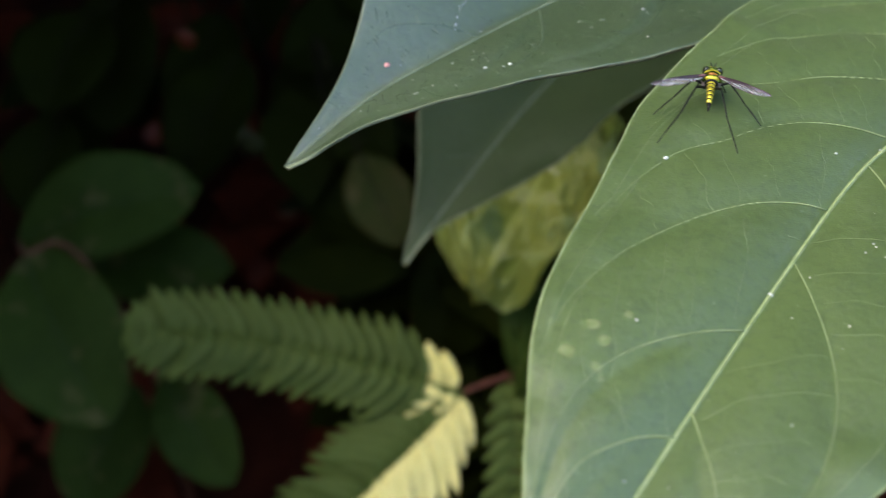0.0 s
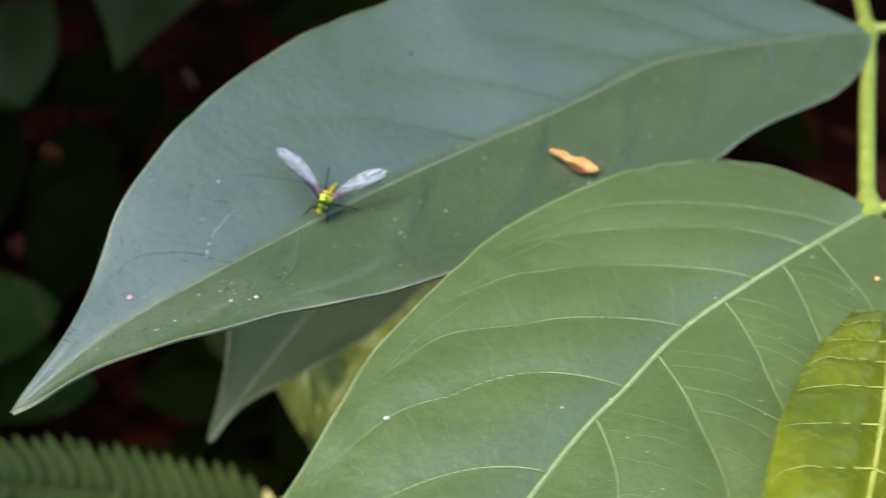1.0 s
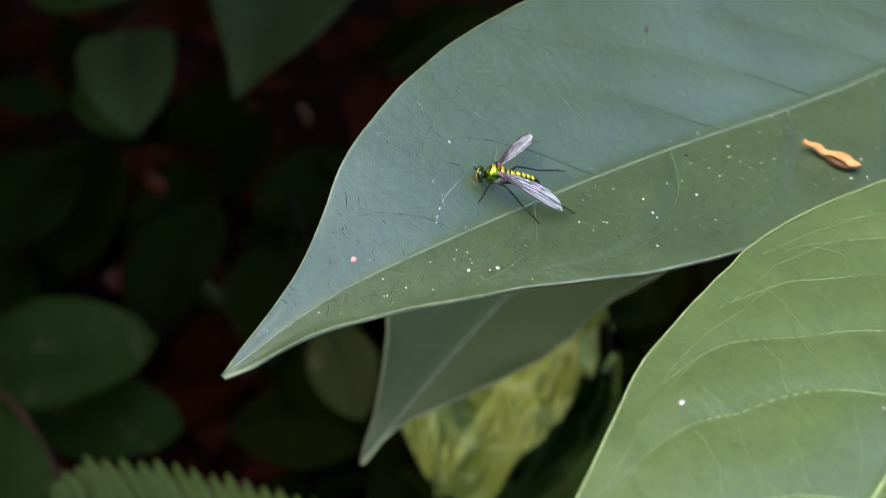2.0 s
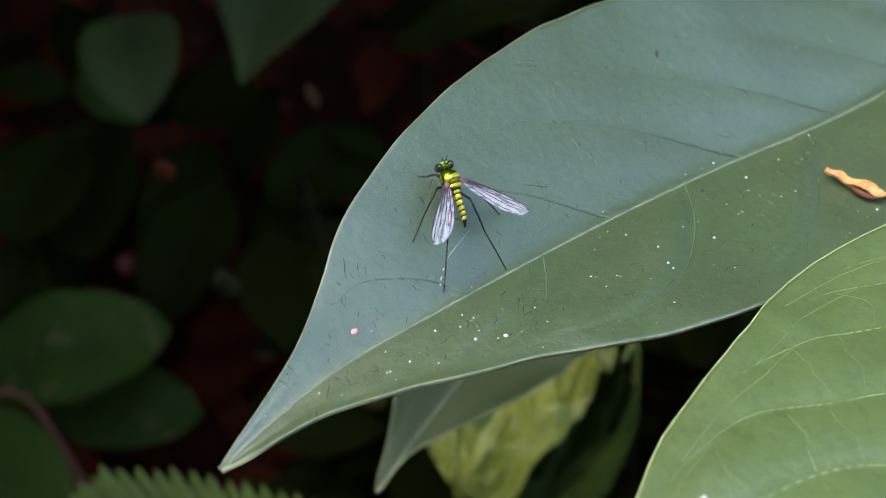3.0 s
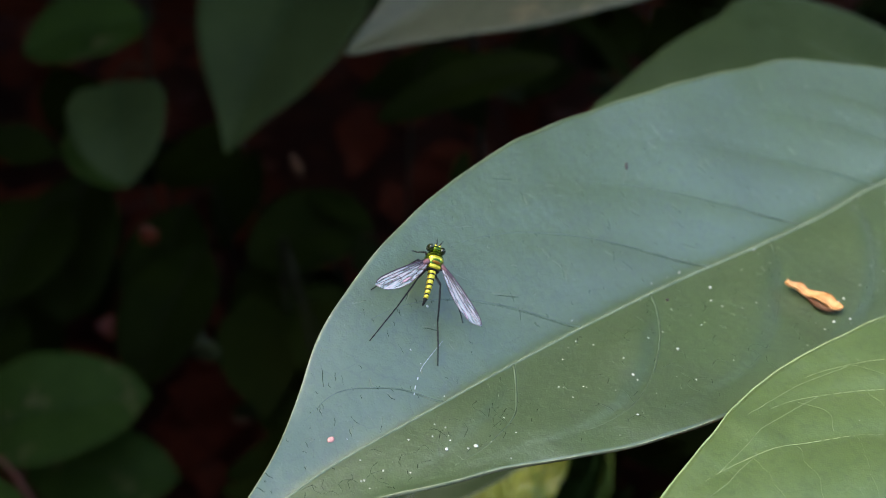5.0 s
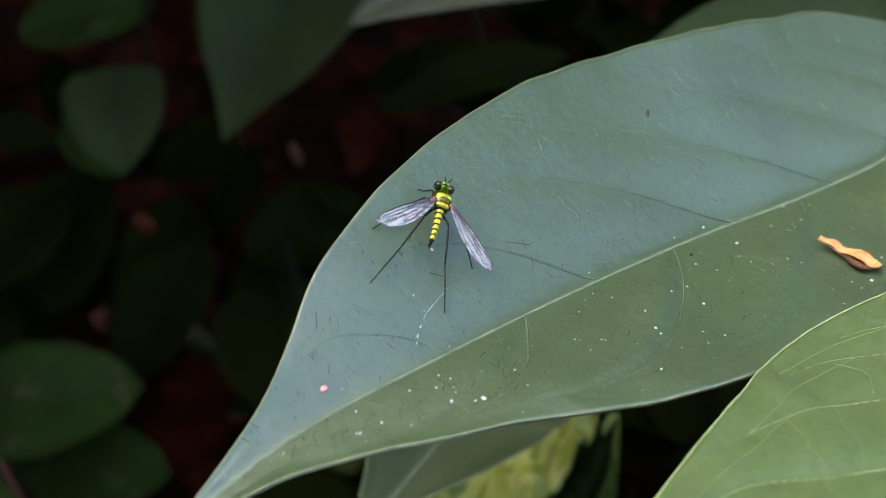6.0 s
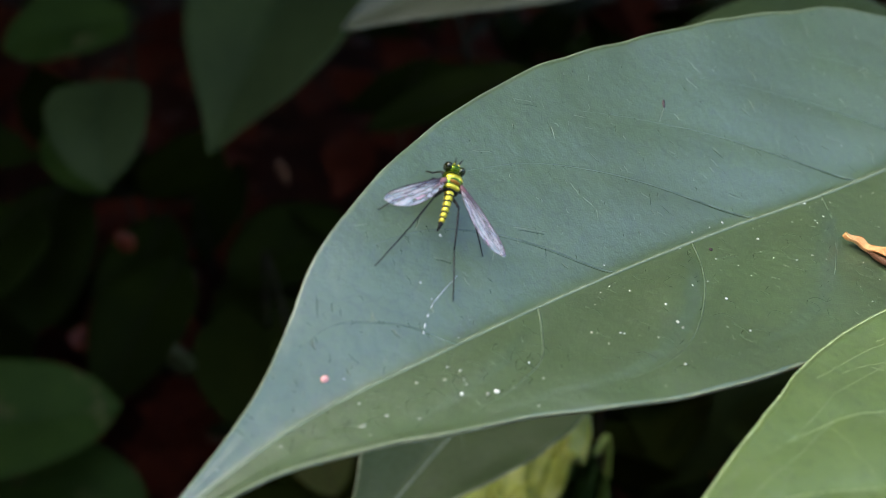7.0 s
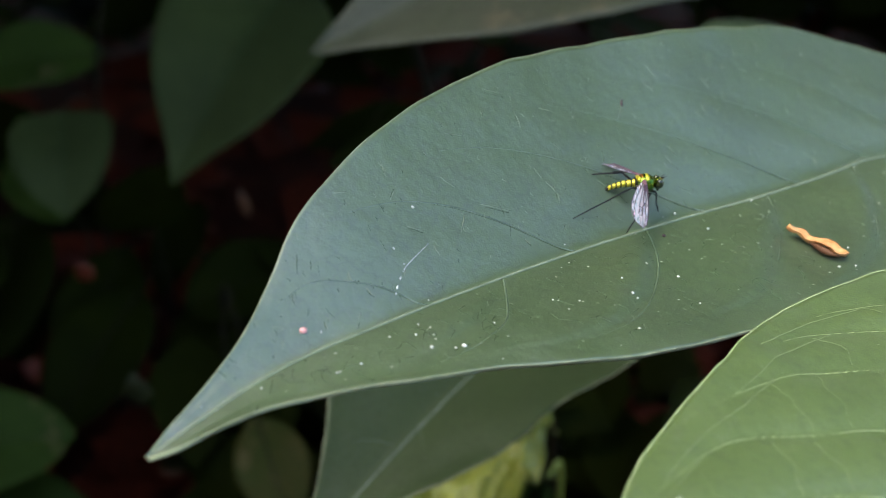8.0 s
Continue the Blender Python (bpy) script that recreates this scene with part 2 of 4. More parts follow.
def thing(name, at, label, category, group="", kind=""):
    """An Empty at the base of a thing that has parts."""
    ob = new(name)
    ob.empty_display_size = 0.01
    ob.location = at
    ORIGIN[ob.name] = Vector(at)
    return tagged(ob, label, category, group, kind)


def part(name, bm, mat, parent=None, label="", smooth=True):
    """Links a bmesh, given in world coordinates, as one mesh object under a thing or part."""
    org = ORIGIN[parent.name] if parent else Vector((0, 0, 0))
    if org.length:
        bmesh.ops.translate(bm, verts=bm.verts, vec=-org)
    bmesh.ops.recalc_face_normals(bm, faces=bm.faces)
    me = bpy.data.meshes.new(name)
    bm.to_mesh(me)
    bm.free()
    for p in me.polygons:
        p.use_smooth = smooth
    for mm in mat if isinstance(mat, (list, tuple)) else (mat,):
        me.materials.append(mm)
    ob = new(name, me)
    ob.parent = parent
    ORIGIN[ob.name] = org
    return tagged(ob, label)


def tube(bm, pts, radii, sides=8):
    """A round tube with tapered radius and closed ends along pts."""
    pts = [Vector(p) for p in pts]
    rings = []
    ref = Vector((0.13, 0.31, 0.94))
    for i, p in enumerate(pts):
        d = (pts[min(i + 1, len(pts) - 1)] - pts[max(i - 1, 0)]).normalized()
        a = d.cross(ref).normalized()
        b = d.cross(a)
        r = radii[i] if isinstance(radii, (list, tuple)) else radii
        rings.append([bm.verts.new(p + (a * math.cos(2 * math.pi * k / sides) + b * math.sin(2 * math.pi * k / sides)) * r) for k in range(sides)])
    for r0, r1 in zip(rings, rings[1:]):
        for k in range(sides):
            bm.faces.new((r0[k], r0[(k + 1) % sides], r1[(k + 1) % sides], r1[k]))
    bm.faces.new(rings[0])
    bm.faces.new(rings[-1])


def ellipsoid(bm, c, r, seg=20, rings=12, turn=None):
    m = Matrix.Translation(c) @ (turn if turn else Matrix()) @ Matrix.Diagonal((*r, 1))
    bmesh.ops.create_uvsphere(bm, u_segments=seg, v_segments=rings, radius=1.0, matrix=m)


def spline(pts):
    """A smooth curve through pts, as a function of 0..1 by chord length."""
    p = np.array(pts, float)
    q = np.vstack([2 * p[0] - p[1], p, 2 * p[-1] - p[-2]])
    d = np.r_[0, np.cumsum(np.linalg.norm(np.diff(p, axis=0), axis=1))]
    d /= d[-1]

    def at(u):
        i = min(max(int(np.searchsorted(d, u, side="right")) - 1, 0), len(p) - 2)
        s = (u - d[i]) / (d[i + 1] - d[i])
        a, b, c, e = q[i:i + 4]
        return Vector(0.5 * (2 * b + (c - a) * s + (2 * a - 5 * b + 4 * c - e) * s * s + (-a + 3 * b - 3 * c + e) * s ** 3))
    return at


def smooth_profile(pairs):
    us, ws = np.array([a for a, _ in pairs]), np.array([b for _, b in pairs])
    sl = np.gradient(ws, us)

    def at(u):
        i = min(max(int(np.searchsorted(us, u, side="right")) - 1, 0), len(us) - 2)
        h = us[i + 1] - us[i]
        s = (u - us[i]) / h
        return max(0.0, float((1 + 2 * s) * (1 - s) ** 2 * ws[i] + s * (1 - s) ** 2 * h * sl[i] + s * s * (3 - 2 * s) * ws[i + 1] + s * s * (s - 1) * h * sl[i + 1]))
    return at


class LeafShape:
    """A leaf from tip (u = 0) to base (u = 1): a midrib, two half-widths, the tilt of each half and its side veins."""

    def __init__(self, mid, left, right, tilt, veins, reach=((0.23, 0.90, 1.6), (0.23, 0.90, 1.6)), quilt=0.35, ripple=0.3, seed=0, curl=(0.0, 0.0), side=None, channel=0.0, crumple=0.0, lean=1.0):
        self.mid = spline([Vector(p) * MM for p in mid])
        chord = self.mid(1.0) - self.mid(0.0)
        self.h = Vector((-chord.y, chord.x, 0)).normalized() if side is None else Vector(side).normalized()
        self.up = Vector((0, 0, 1)) if side is None else chord.normalized().cross(-self.h).normalized()
        if self.up.z < 0:
            self.up = -self.up
        self.w = (smooth_profile(left), smooth_profile(right))
        self.tilt, self.veins, self.reach, self.quilt, self.ripple, self.seed, self.curl = tilt, veins, reach, quilt, ripple, seed, curl
        self.channel, self.crumple = channel, crumple
        self.lean = lean if isinstance(lean, tuple) else (lean, lean)
        if not isinstance(quilt, tuple):
            self.quilt = (quilt, quilt)

    def bend(self, q, k):
        """How far towards the tip a side vein has run at q across: it leans over and at last follows the edge."""
        run, most, power = self.reach[k]
        return run * (1 - (1 - min(q, most * 0.999) / most) ** (1 / power))

    def point(self, u, s, lift=0.0):
        """The place on the blade at u along it and s across it (-1 right edge, 0 midrib, 1 left edge)."""
        k = 0 if s >= 0 else 1
        q, sg = abs(s), 1 if s >= 0 else -1
        wd = self.w[k](u) * MM * q
        e = radians(self.tilt[k])
        ease = wd - 0.0008 * (1 - math.exp(-wd / 0.0008))
        z = ease * math.sin(e) + (self.channel if k == 0 else self.channel * 0.2) * MM * (1 - math.exp(-wd / 0.003))
        bow = min(1.0, max(0.0, (u - 0.30) / 0.2)) * min(1.0, max(0.0, (0.97 - u) / 0.1))
        z += self.curl[k] * MM * q * q * bow * bow * (3 - 2 * bow)
        if self.crumple:
            z += self.crumple * MM * min(1, 5 * q + 0.3) * (0.5 - abs(noise.noise((u * 5.5, s * 2.6, self.seed)))+ 0.5 * (0.4 - abs(noise.noise((u * 12, s * 6, self.seed + 3)))))
        c = u + self.bend(q, k)
        vs = self.veins[k]
        dome = 0.0
        for a, b in zip(vs, vs[1:]):
            if a <= c <= b:
                dome = math.sin(math.pi * ((c - a) / (b - a)) ** self.lean[k]) ** 0.7
        z += self.quilt[k] * MM * dome * min(1, q * 4) * (1 - q ** 3) * 0.6 * (min(1.0, u * 3.5) if self.lean[k] == 1.0 else min(1.0, max(0.0, (u - 0.12) * 5)) * max(0.0, 1 - (q / 0.85) ** 4))
        z += self.ripple * MM * q * q * (noise.noise((u * 9, s * 1.3, self.seed)) + 0.5 * noise.noise((u * 31, s * 2.3, self.seed + 7)))
        return self.mid(u) + self.h * (sg * wd * math.cos(e)) + self.up * (z + lift)

    def normal(self, u, s):
        a = self.point(min(u + 0.004, 1), s) - self.point(max(u - 0.004, 0), s)
        b = self.point(u, s + 0.03) - self.point(u, s - 0.03) if abs(s) > 0.035 else self.point(u, (0.06 if s >= 0 else -0.06) + s) - self.point(u, s)
        n = a.cross(b).normalized()
        return n if n.dot(self.up) > 0 else -n

    def edge_s(self, u, w_mm):
        """s for a distance across, in mm, left positive."""
        return w_mm / max(self.w[0 if w_mm >= 0 else 1](u), 0.1)

    def blade(self, nu=120, nv=20):
        bm = bmesh.new()
        us = [0.5 - 0.5 * math.cos(math.pi * i / nu) for i in range(nu + 1)]
        ss = [math.copysign(abs(j / nv) ** 0.9, j) for j in range(-nv, nv + 1)]
        rows = [[bm.verts.new(self.point(u, s)) for s in ss] for u in us]
        for r0, r1 in zip(rows, rows[1:]):
            for j in range(len(ss) - 1):
                bm.faces.new((r0[j], r0[j + 1], r1[j + 1], r1[j]))
        bmesh.ops.remove_doubles(bm, verts=bm.verts, dist=1e-6)
        return bm

    def midrib(self, r_tip=0.10, r_base=0.55, lift=0.02, n=60):
        bm = bmesh.new()
        us = [0.004 + 0.996 * i / n for i in range(n + 1)]
        tube(bm, [self.point(u, 0.0, lift * MM) for u in us], [(r_tip + (r_base - r_tip) * u ** 1.2) * MM for u in us], 8)
        return bm

    def side_vein(self, k, u0, r=0.16, lift=0.0, span=1.0, n=34):
        sg = 1 if k == 0 else -1
        pts, rad = [], []
        run, most, power = self.reach[k]
        run *= min(1.0, u0 / 0.42)
        for i in range(n + 1):
            x = 0.97 * span * i / n
            q = most * (1 - (1 - x) ** power)
            u = u0 - run * x + 0.003 * noise.noise((x * 5, u0 * 20, k))
            if u < 0.01:
                break
            pts.append(self.point(u, sg * max(q, 0.001), lift * MM))
            rad.append(r * MM * (1 - 0.85 * (i / n) ** 0.7))
        bm = bmesh.new()
        if len(pts) > 3:
            tube(bm, pts, rad, 6)
        return bm

    def link_vein(self, k, a, b, q, wob, r, span=(0.0, 1.0), n=14):
        """A fine veinlet from one side vein to the next, bowed towards the edge."""
        sg = 1 if k == 0 else -1
        pts = []
        for i in range(n + 1):
            x = span[0] + (span[1] - span[0]) * i / n
            qq = q + wob * (1.0 if k == 0 else 1.9) * (x - 0.5) + 0.018 * noise.noise((x * 4, a * 40, q * 9))
            u = a + (b - a) * x - self.bend(qq, k)
            if 0.02 < u < 0.985:
                pts.append(self.point(u, sg * qq, 0.015 * MM))
        bm = bmesh.new()
        if len(pts) > 5:
            tube(bm, pts, [r * MM * (0.7 + 0.3 * noise.noise((i * 0.7, a * 9, q))) for i in range(len(pts))], 5)
        return bm


def build_leaf(shape, parent, skin, vein, rib, label, thick=0.35, rim=None, nu=120, nv=20, rib_r=(0.10, 0.55), vein_r=0.16, vein_lift=0.0, rib_lift=0.02, veins=True, side_skin=None, links=(), link_r=0.06, link_skin=None, vein_span=(1.0, 1.0), edge_r=0.0, shade_line=None):
    leaf = part("leaf", shape.blade(nu, nv), (skin, rim or skin), parent, label)
    sol = leaf.modifiers.new("thickness", "SOLIDIFY")
    sol.thickness, sol.offset, sol.material_offset_rim = thick * MM, -1 if leaf.data.polygons[len(leaf.data.polygons) // 2].normal.dot(shape.up) > 0 else 1, 1
    if edge_r:
        for sg in (1, -1):
            bm = bmesh.new()
            us = [0.003 + 0.994 * i / 160 for i in range(161)]
            tube(bm, [shape.point(u, sg * 0.998, -0.05 * MM) for u in us], [edge_r * MM * (0.85 + 0.3 * noise.noise((u * 60, sg, shape.seed))) for u in us], 6)
            part("leaf_margin", bm, rim or rib, leaf)
    part("midrib", shape.midrib(rib_r[0], rib_r[1], rib_lift), rib, leaf)
    if veins:
        for k in (0, 1):
            for u0 in shape.veins[k][:-1]:
                if u0 > 0.14:
                    bm = shape.side_vein(k, u0, vein_r, vein_lift, vein_span[k])
                    if bm.verts:
                        part("side_vein", bm, (side_skin or (vein, vein))[k], leaf)
                        if shade_line and k == 0 and u0 > 0.25:
                            part("vein_shade_line", shape.side_vein(k, u0 - 0.0022, vein_r * (0.55 if u0 > 0.4 else 0.36), 0.0, vein_span[k] * (0.7 if u0 > 0.4 else 0.6)), shade_line, leaf)
                    else:
                        bm.free()
    if links:
        for k in (0, 1):
            vs = shape.veins[k]
            rnd = random.Random(shape.seed + k)
            for a, b in zip(vs[2:], vs[3:-1]):
                for q, wob in links:
                    a0 = rnd.uniform(0.0, 0.10)
                    loop = q > 0.8
                    bm = shape.link_vein(k, a, b, q + rnd.uniform(-0.03, 0.03), wob, link_r * (1.5 if loop else rnd.uniform(0.5, 1.0)), (0.0, 1.0) if loop else (a0, rnd.uniform(0.75, 1.0)), 18)
                    if bm.verts:
                        part("link_vein", bm, link_skin or vein, leaf)
                    else:
                        bm.free()
    return leaf


# ---- ground ----
def build_ground():
    bm = bmesh.new()
    n = 90
    ax = [math.sinh(4.6 * (2 * i / n - 1)) / math.sinh(4.6) * 60 for i in range(n + 1)]
    rows = [[bm.verts.new((x, y + 0.3, -0.075 + (0.02 * noise.noise((x * 9, y * 9, 0)) + 0.008 * noise.noise((x * 40, y * 40, 3))) * (1 if abs(x) + abs(y) < 6 else 0))) for x in ax] for y in ax]
    for r0, r1 in zip(rows, rows[1:]):
        for j in range(n):
            bm.faces.new((r0[j], r0[j + 1], r1[j + 1], r1[j]))
    g = part("ground", bm, SOIL)
    tagged(g, "dark red-brown soil under the shrubs", "ground", kind="structure")


build_ground()

# ---- the shrub branch in focus ----
shrub = thing("shrub", (0.112, 0.30, -0.07), "green shrub branch with broad waxy pointed leaves", "shrub")

MAIN = LeafShape(
    mid=[(-13.6, 70.6, 242.2), (-4.9, 79.6, 243.3), (5.3, 87.6, 243.3), (15.2, 96.3, 242.0), (25.0, 104.8, 240.4), (34.8, 112.9, 238.7), (44.9, 119.9, 237.6), (54.3, 127.1, 236.5), (63.4, 135.4, 234.8), (73.6, 142.3, 232.0), (84.2, 148.6, 228.8), (95.8, 155.4, 225.2), (107.1, 162.0, 221.7)],
    left=[(0, 0.2), (0.012, 0.9), (0.025, 1.5), (0.05, 2.7), (0.075, 4.3), (0.1, 7.2), (0.125, 10.6), (0.165, 14.3), (0.22, 17.6), (0.28, 20.1), (0.36, 22.1), (0.44, 22.5), (0.53, 22.1), (0.68, 19.5), (0.8, 16.0), (0.92, 8.7), (0.97, 4.0), (1, 0.8)],
    right=[(0, 0.2), (0.012, 0.9), (0.035, 1.95), (0.07, 3.8), (0.1, 5.9), (0.13, 7.9), (0.175, 10.2), (0.22, 13.7), (0.26, 16.3), (0.3, 18.0), (0.38, 20.0), (0.5, 20.6), (0.6, 19.6), (0.67, 19.0), (0.78, 16.8), (0.9, 10.0), (0.97, 4.0), (1, 0.8)],
    tilt=(38, 2), veins=([-0.05, 0.05, 0.18, 0.307, 0.442, 0.550, 0.66, 0.78, 0.88, 1.2], [-0.05, 0.08, 0.24, 0.378, 0.507, 0.62, 0.73, 0.84, 0.93, 1.2]),
    reach=((0.28, 0.84, 1.7), (0.19, 0.80, 2.1)), quilt=(0.35, 1.5), ripple=0.5, seed=3, curl=(0.0, -2.1), lean=(1.5, 4.5))
build_leaf(MAIN, shrub, LEAF_DARK, VEIN_PALE, VEIN_PALE, "large dark green waxy leaf with a long pointed tip", rim=RIM, nu=260, nv=36, rib_r=(0.12, 0.25), edge_r=0.075, vein_r=0.12, vein_lift=0.0, vein_span=(0.72, 0.85), side_skin=(VEIN_DARK, VEIN_MID), shade_line=CRACK_AND_SHADE, links=(), link_r=0.04)

SECOND = LeafShape(
    mid=[(-4, 3, 239), (14.2, 26.3, 245.0), (36.7, 57.4, 242.7), (46.0, 68.3, 241.0), (54.5, 78.1, 238.8), (68.2, 89.7, 235.8), (86.6, 107.2, 227.8)],
    left=[(0, 0.3), (0.06, 1.0), (0.12, 2.8), (0.178, 5.9), (0.205, 8.4), (0.24, 11.2), (0.265, 13.1), (0.295, 14.8), (0.33, 16.0), (0.395, 17.8), (0.46, 19.7), (0.58, 21.2), (0.66, 21.9), (0.72, 22.2), (0.8, 21.3), (0.9, 19.4), (0.96, 15.5), (0.99, 8.5), (1, 1.0)],
    right=[(0, 0.3), (0.06, 1.0), (0.12, 2.8), (0.178, 6.4), (0.22, 10.2), (0.258, 12.3), (0.285, 14.0), (0.35, 17.0), (0.46, 20.0), (0.58, 22.0), (0.72, 22.0), (0.82, 20.0), (0.92, 14.0), (0.98, 6.0), (1, 1.0)],
    tilt=(5.4, -1.5), veins=([-0.05, 0.06, 0.16, 0.262, 0.347, 0.484, 0.588, 0.68, 0.78, 0.87, 0.94, 1.2], [-0.05, 0.08, 0.18, 0.283, 0.414, 0.535, 0.6375, 0.7375, 0.816, 0.89, 1.2]),
    reach=((0.23, 0.90, 1.6), (0.21, 0.90, 1.8)), quilt=1.0, ripple=0.9, seed=11, channel=2.0)
second_leaf = build_leaf(SECOND, shrub, LEAF_LIGHT, VEIN_LIGHT, VEIN_LIGHT, "broad fresh green leaf with pale raised veins", rim=VEIN_LIGHT, nu=260, nv=36, rib_r=(0.10, 0.30), edge_r=0.11, vein_r=0.09, vein_lift=0.06, side_skin=(VEIN_LIGHT, VEIN_FINE), links=[(0.18 + 0.13 * i, 0.26) for i in range(5)] + [(0.86, -0.10)], link_r=0.025, link_skin=VEIN_FINE)

THIRD = LeafShape(
    mid=[(-7.8, 121.4, 178.1), (9, 143, 184), (24.6, 162.8, 186.5), (62, 207, 188)],
    left=[(0, 0.3), (0.025, 1.8), (0.05, 3.0), (0.09, 5.2), (0.148, 9.4), (0.2, 14.0), (0.3, 19.0), (0.45, 22.0), (0.6, 21.0), (0.8, 14.0), (0.95, 4.0), (1, 0.8)],
    right=[(0, 0.3), (0.068, 0.8), (0.122, 4.2), (0.168, 7.7), (0.245, 11.6), (0.33, 14.0), (0.42, 14.8), (0.48, 17.2), (0.59, 19.0), (0.75, 16.0), (0.92, 6.0), (1, 0.8)],
    tilt=(30, 3), veins=([-0.05, 0.1, 0.22, 0.34, 0.46, 0.58, 0.7, 0.82, 1.2], [-0.05, 0.14, 0.26, 0.38, 0.5, 0.62, 0.74, 0.86, 1.2]),
    quilt=0.3, ripple=0.6, seed=21)
build_leaf(THIRD, shrub, LEAF_LOWER, VEIN_DARK, VEIN_DARK, "grey-green pointed leaf hanging lower, darkened as in shade", rim=RIM, nu=80, nv=14, rib_r=(0.12, 0.28), rib_lift=0.08, vein_r=0.08, vein_lift=-0.05, edge_r=0.06)

YOUNG = LeafShape(
    mid=[(46, 22, 249), (60.5, 46, 248.5), (74.5, 73, 238.9), (80.6, 86.7, 231.0)],
    left=[(0, 0.3), (0.1, 2.5), (0.3, 7.8), (0.4, 8.6), (0.52, 8.4), (0.66, 7.2), (0.78, 5.4), (0.88, 3.4), (0.96, 1.4), (1, 0.6)],
    right=[(0, 0.3), (0.1, 2.5), (0.3, 6.5), (0.4, 7.0), (0.52, 6.5), (0.74, 4.5), (0.9, 2.0), (1, 0.6)],
    tilt=(15, 62), veins=([-0.1, 0.08, 0.17, 0.26, 0.35, 0.44, 0.53, 0.62, 0.70, 0.78, 0.86, 0.93, 1.2], [-0.1, 0.08, 0.17, 0.26, 0.35, 0.44, 0.53, 0.62, 0.70, 0.78, 0.86, 0.93, 1.2]),
    reach=((0.10, 0.95, 1.4), (0.10, 0.95, 1.4)), quilt=2.0, ripple=1.2, seed=31)
build_leaf(YOUNG, shrub, LEAF_YOUNG, VEIN_YELLOW, VEIN_YELLOW, "small young yellow-green leaf at the branch end", rim=VEIN_YELLOW, nu=90, nv=14, rib_r=(0.15, 0.36), vein_r=0.13, vein_lift=0.28, thick=0.25)

BEHIND = LeafShape(
    mid=[(22, 173, 206), (46, 193, 210.5), (72, 205, 212), (112, 214, 206)],
    left=[(0, 0.3), (0.06, 2.0), (0.13, 4.5), (0.22, 10.0), (0.31, 12.2), (0.44, 15.8), (0.58, 20.8), (0.7, 27.5), (0.82, 27.5), (0.93, 18.0), (1, 0.8)],
    right=[(0, 0.3), (0.06, 3.0), (0.15, 9), (0.3, 15.0), (0.5, 18.0), (0.7, 17), (0.9, 8.0), (1, 0.8)],
    tilt=(12, 4), veins=([-0.05, 0.2, 0.35, 0.5, 0.65, 0.8, 1.2], [-0.05, 0.2, 0.35, 0.5, 0.65, 0.8, 1.2]),
    quilt=0.3, ripple=0.6, seed=41)
build_leaf(BEHIND, shrub, LEAF_LOWER, VEIN_DARK, VEIN_PALE, "grey-green leaf of the same branch further back", rim=RIM, nu=70, nv=12, vein_lift=-0.05)


def branch_part(name, pts, radii, mat, label=""):
    f = spline([Vector(p) * MM for p in pts])
    g = smooth_profile([(i / (len(radii) - 1), r) for i, r in enumerate(radii)])
    bm = bmesh.new()
    n = 40
    tube(bm, [f(i / n) for i in range(n + 1)], [g(i / n) * MM for i in range(n + 1)], 12)
    return part(name, bm, mat, shrub, label)


branch_part("stem", [(80.4, 86.4, 230.6), (86.8, 107.6, 227.2), (97, 135, 224.2), (107.5, 162.5, 220.6), (115, 190, 214), (126, 240, 180), (118, 290, 60), (112, 300, -74)], [1.05, 1.2, 1.15, 1.25, 1.3, 1.5, 1.8, 2.2], STEM_GREEN, "smooth yellow-green stem")
branch_part("node", [(88.6, 112.6, 226.6), (87.5, 109.4, 227.0), (86.5, 106.7, 227.3), (85.4, 103.6, 227.6)], [1.15, 1.75, 1.7, 1.1], STEM_GREEN, "thickened ringed stem node")
branch_part("node", [(109.0, 167.5, 220.0), (107.8, 163.8, 220.5), (107.0, 161.0, 220.8), (106.0, 158.0, 221.1)], [1.2, 1.8, 1.75, 1.15], STEM_GREEN)
branch_part("petiole", [(108, 163, 221), (118, 160, 223), (130, 160, 223)], [0.9, 0.7, 0.65], STEM_GREEN)
branch_part("petiole", [(87.5, 108, 227.4), (97, 107, 230), (108, 109, 232)], [0.9, 0.7, 0.65], STEM_GREEN)
branch_part("petiole", [(62, 207, 188), (85, 225, 190), (121, 262, 148)], [0.55, 0.7, 0.9], STEM_GREEN)
branch_part("petiole", [(112, 214, 206), (118, 213, 207), (119.5, 206, 207)], [0.55, 0.7, 0.9], STEM_GREEN)

for k, (mid_, wd) in enumerate((([(190, 178, 219), (165, 172, 226), (130, 160, 223)], 20), ([(170, 110, 228), (140, 114, 235), (108, 109, 232)], 19))):
    sh = LeafShape(mid=mid_, left=[(0, 0.3), (0.1, 0.2 * wd), (0.3, 0.8 * wd), (0.5, wd), (0.75, 0.85 * wd), (0.93, 0.35 * wd), (1, 0.8)], right=[(0, 0.3), (0.1, 0.2 * wd), (0.3, 0.8 * wd), (0.5, wd), (0.75, 0.85 * wd), (0.93, 0.35 * wd), (1, 0.8)],
                   tilt=(12, 12), veins=([-0.05, 0.2, 0.35, 0.5, 0.65, 0.8, 1.2], [-0.05, 0.2, 0.35, 0.5, 0.65, 0.8, 1.2]), seed=50 + k)
    build_leaf(sh, shrub, LEAF_DARK if k == 0 else LEAF_LIGHT, VEIN_DARK, VEIN_PALE, "opposite leaf of the branch", nu=60, nv=10)


# ---- small things on the leaves ----
def surface_blob(bm, shape, u, s, rx, ry, rz, turn=0.0, seg=8):
    n = shape.normal(u, s)
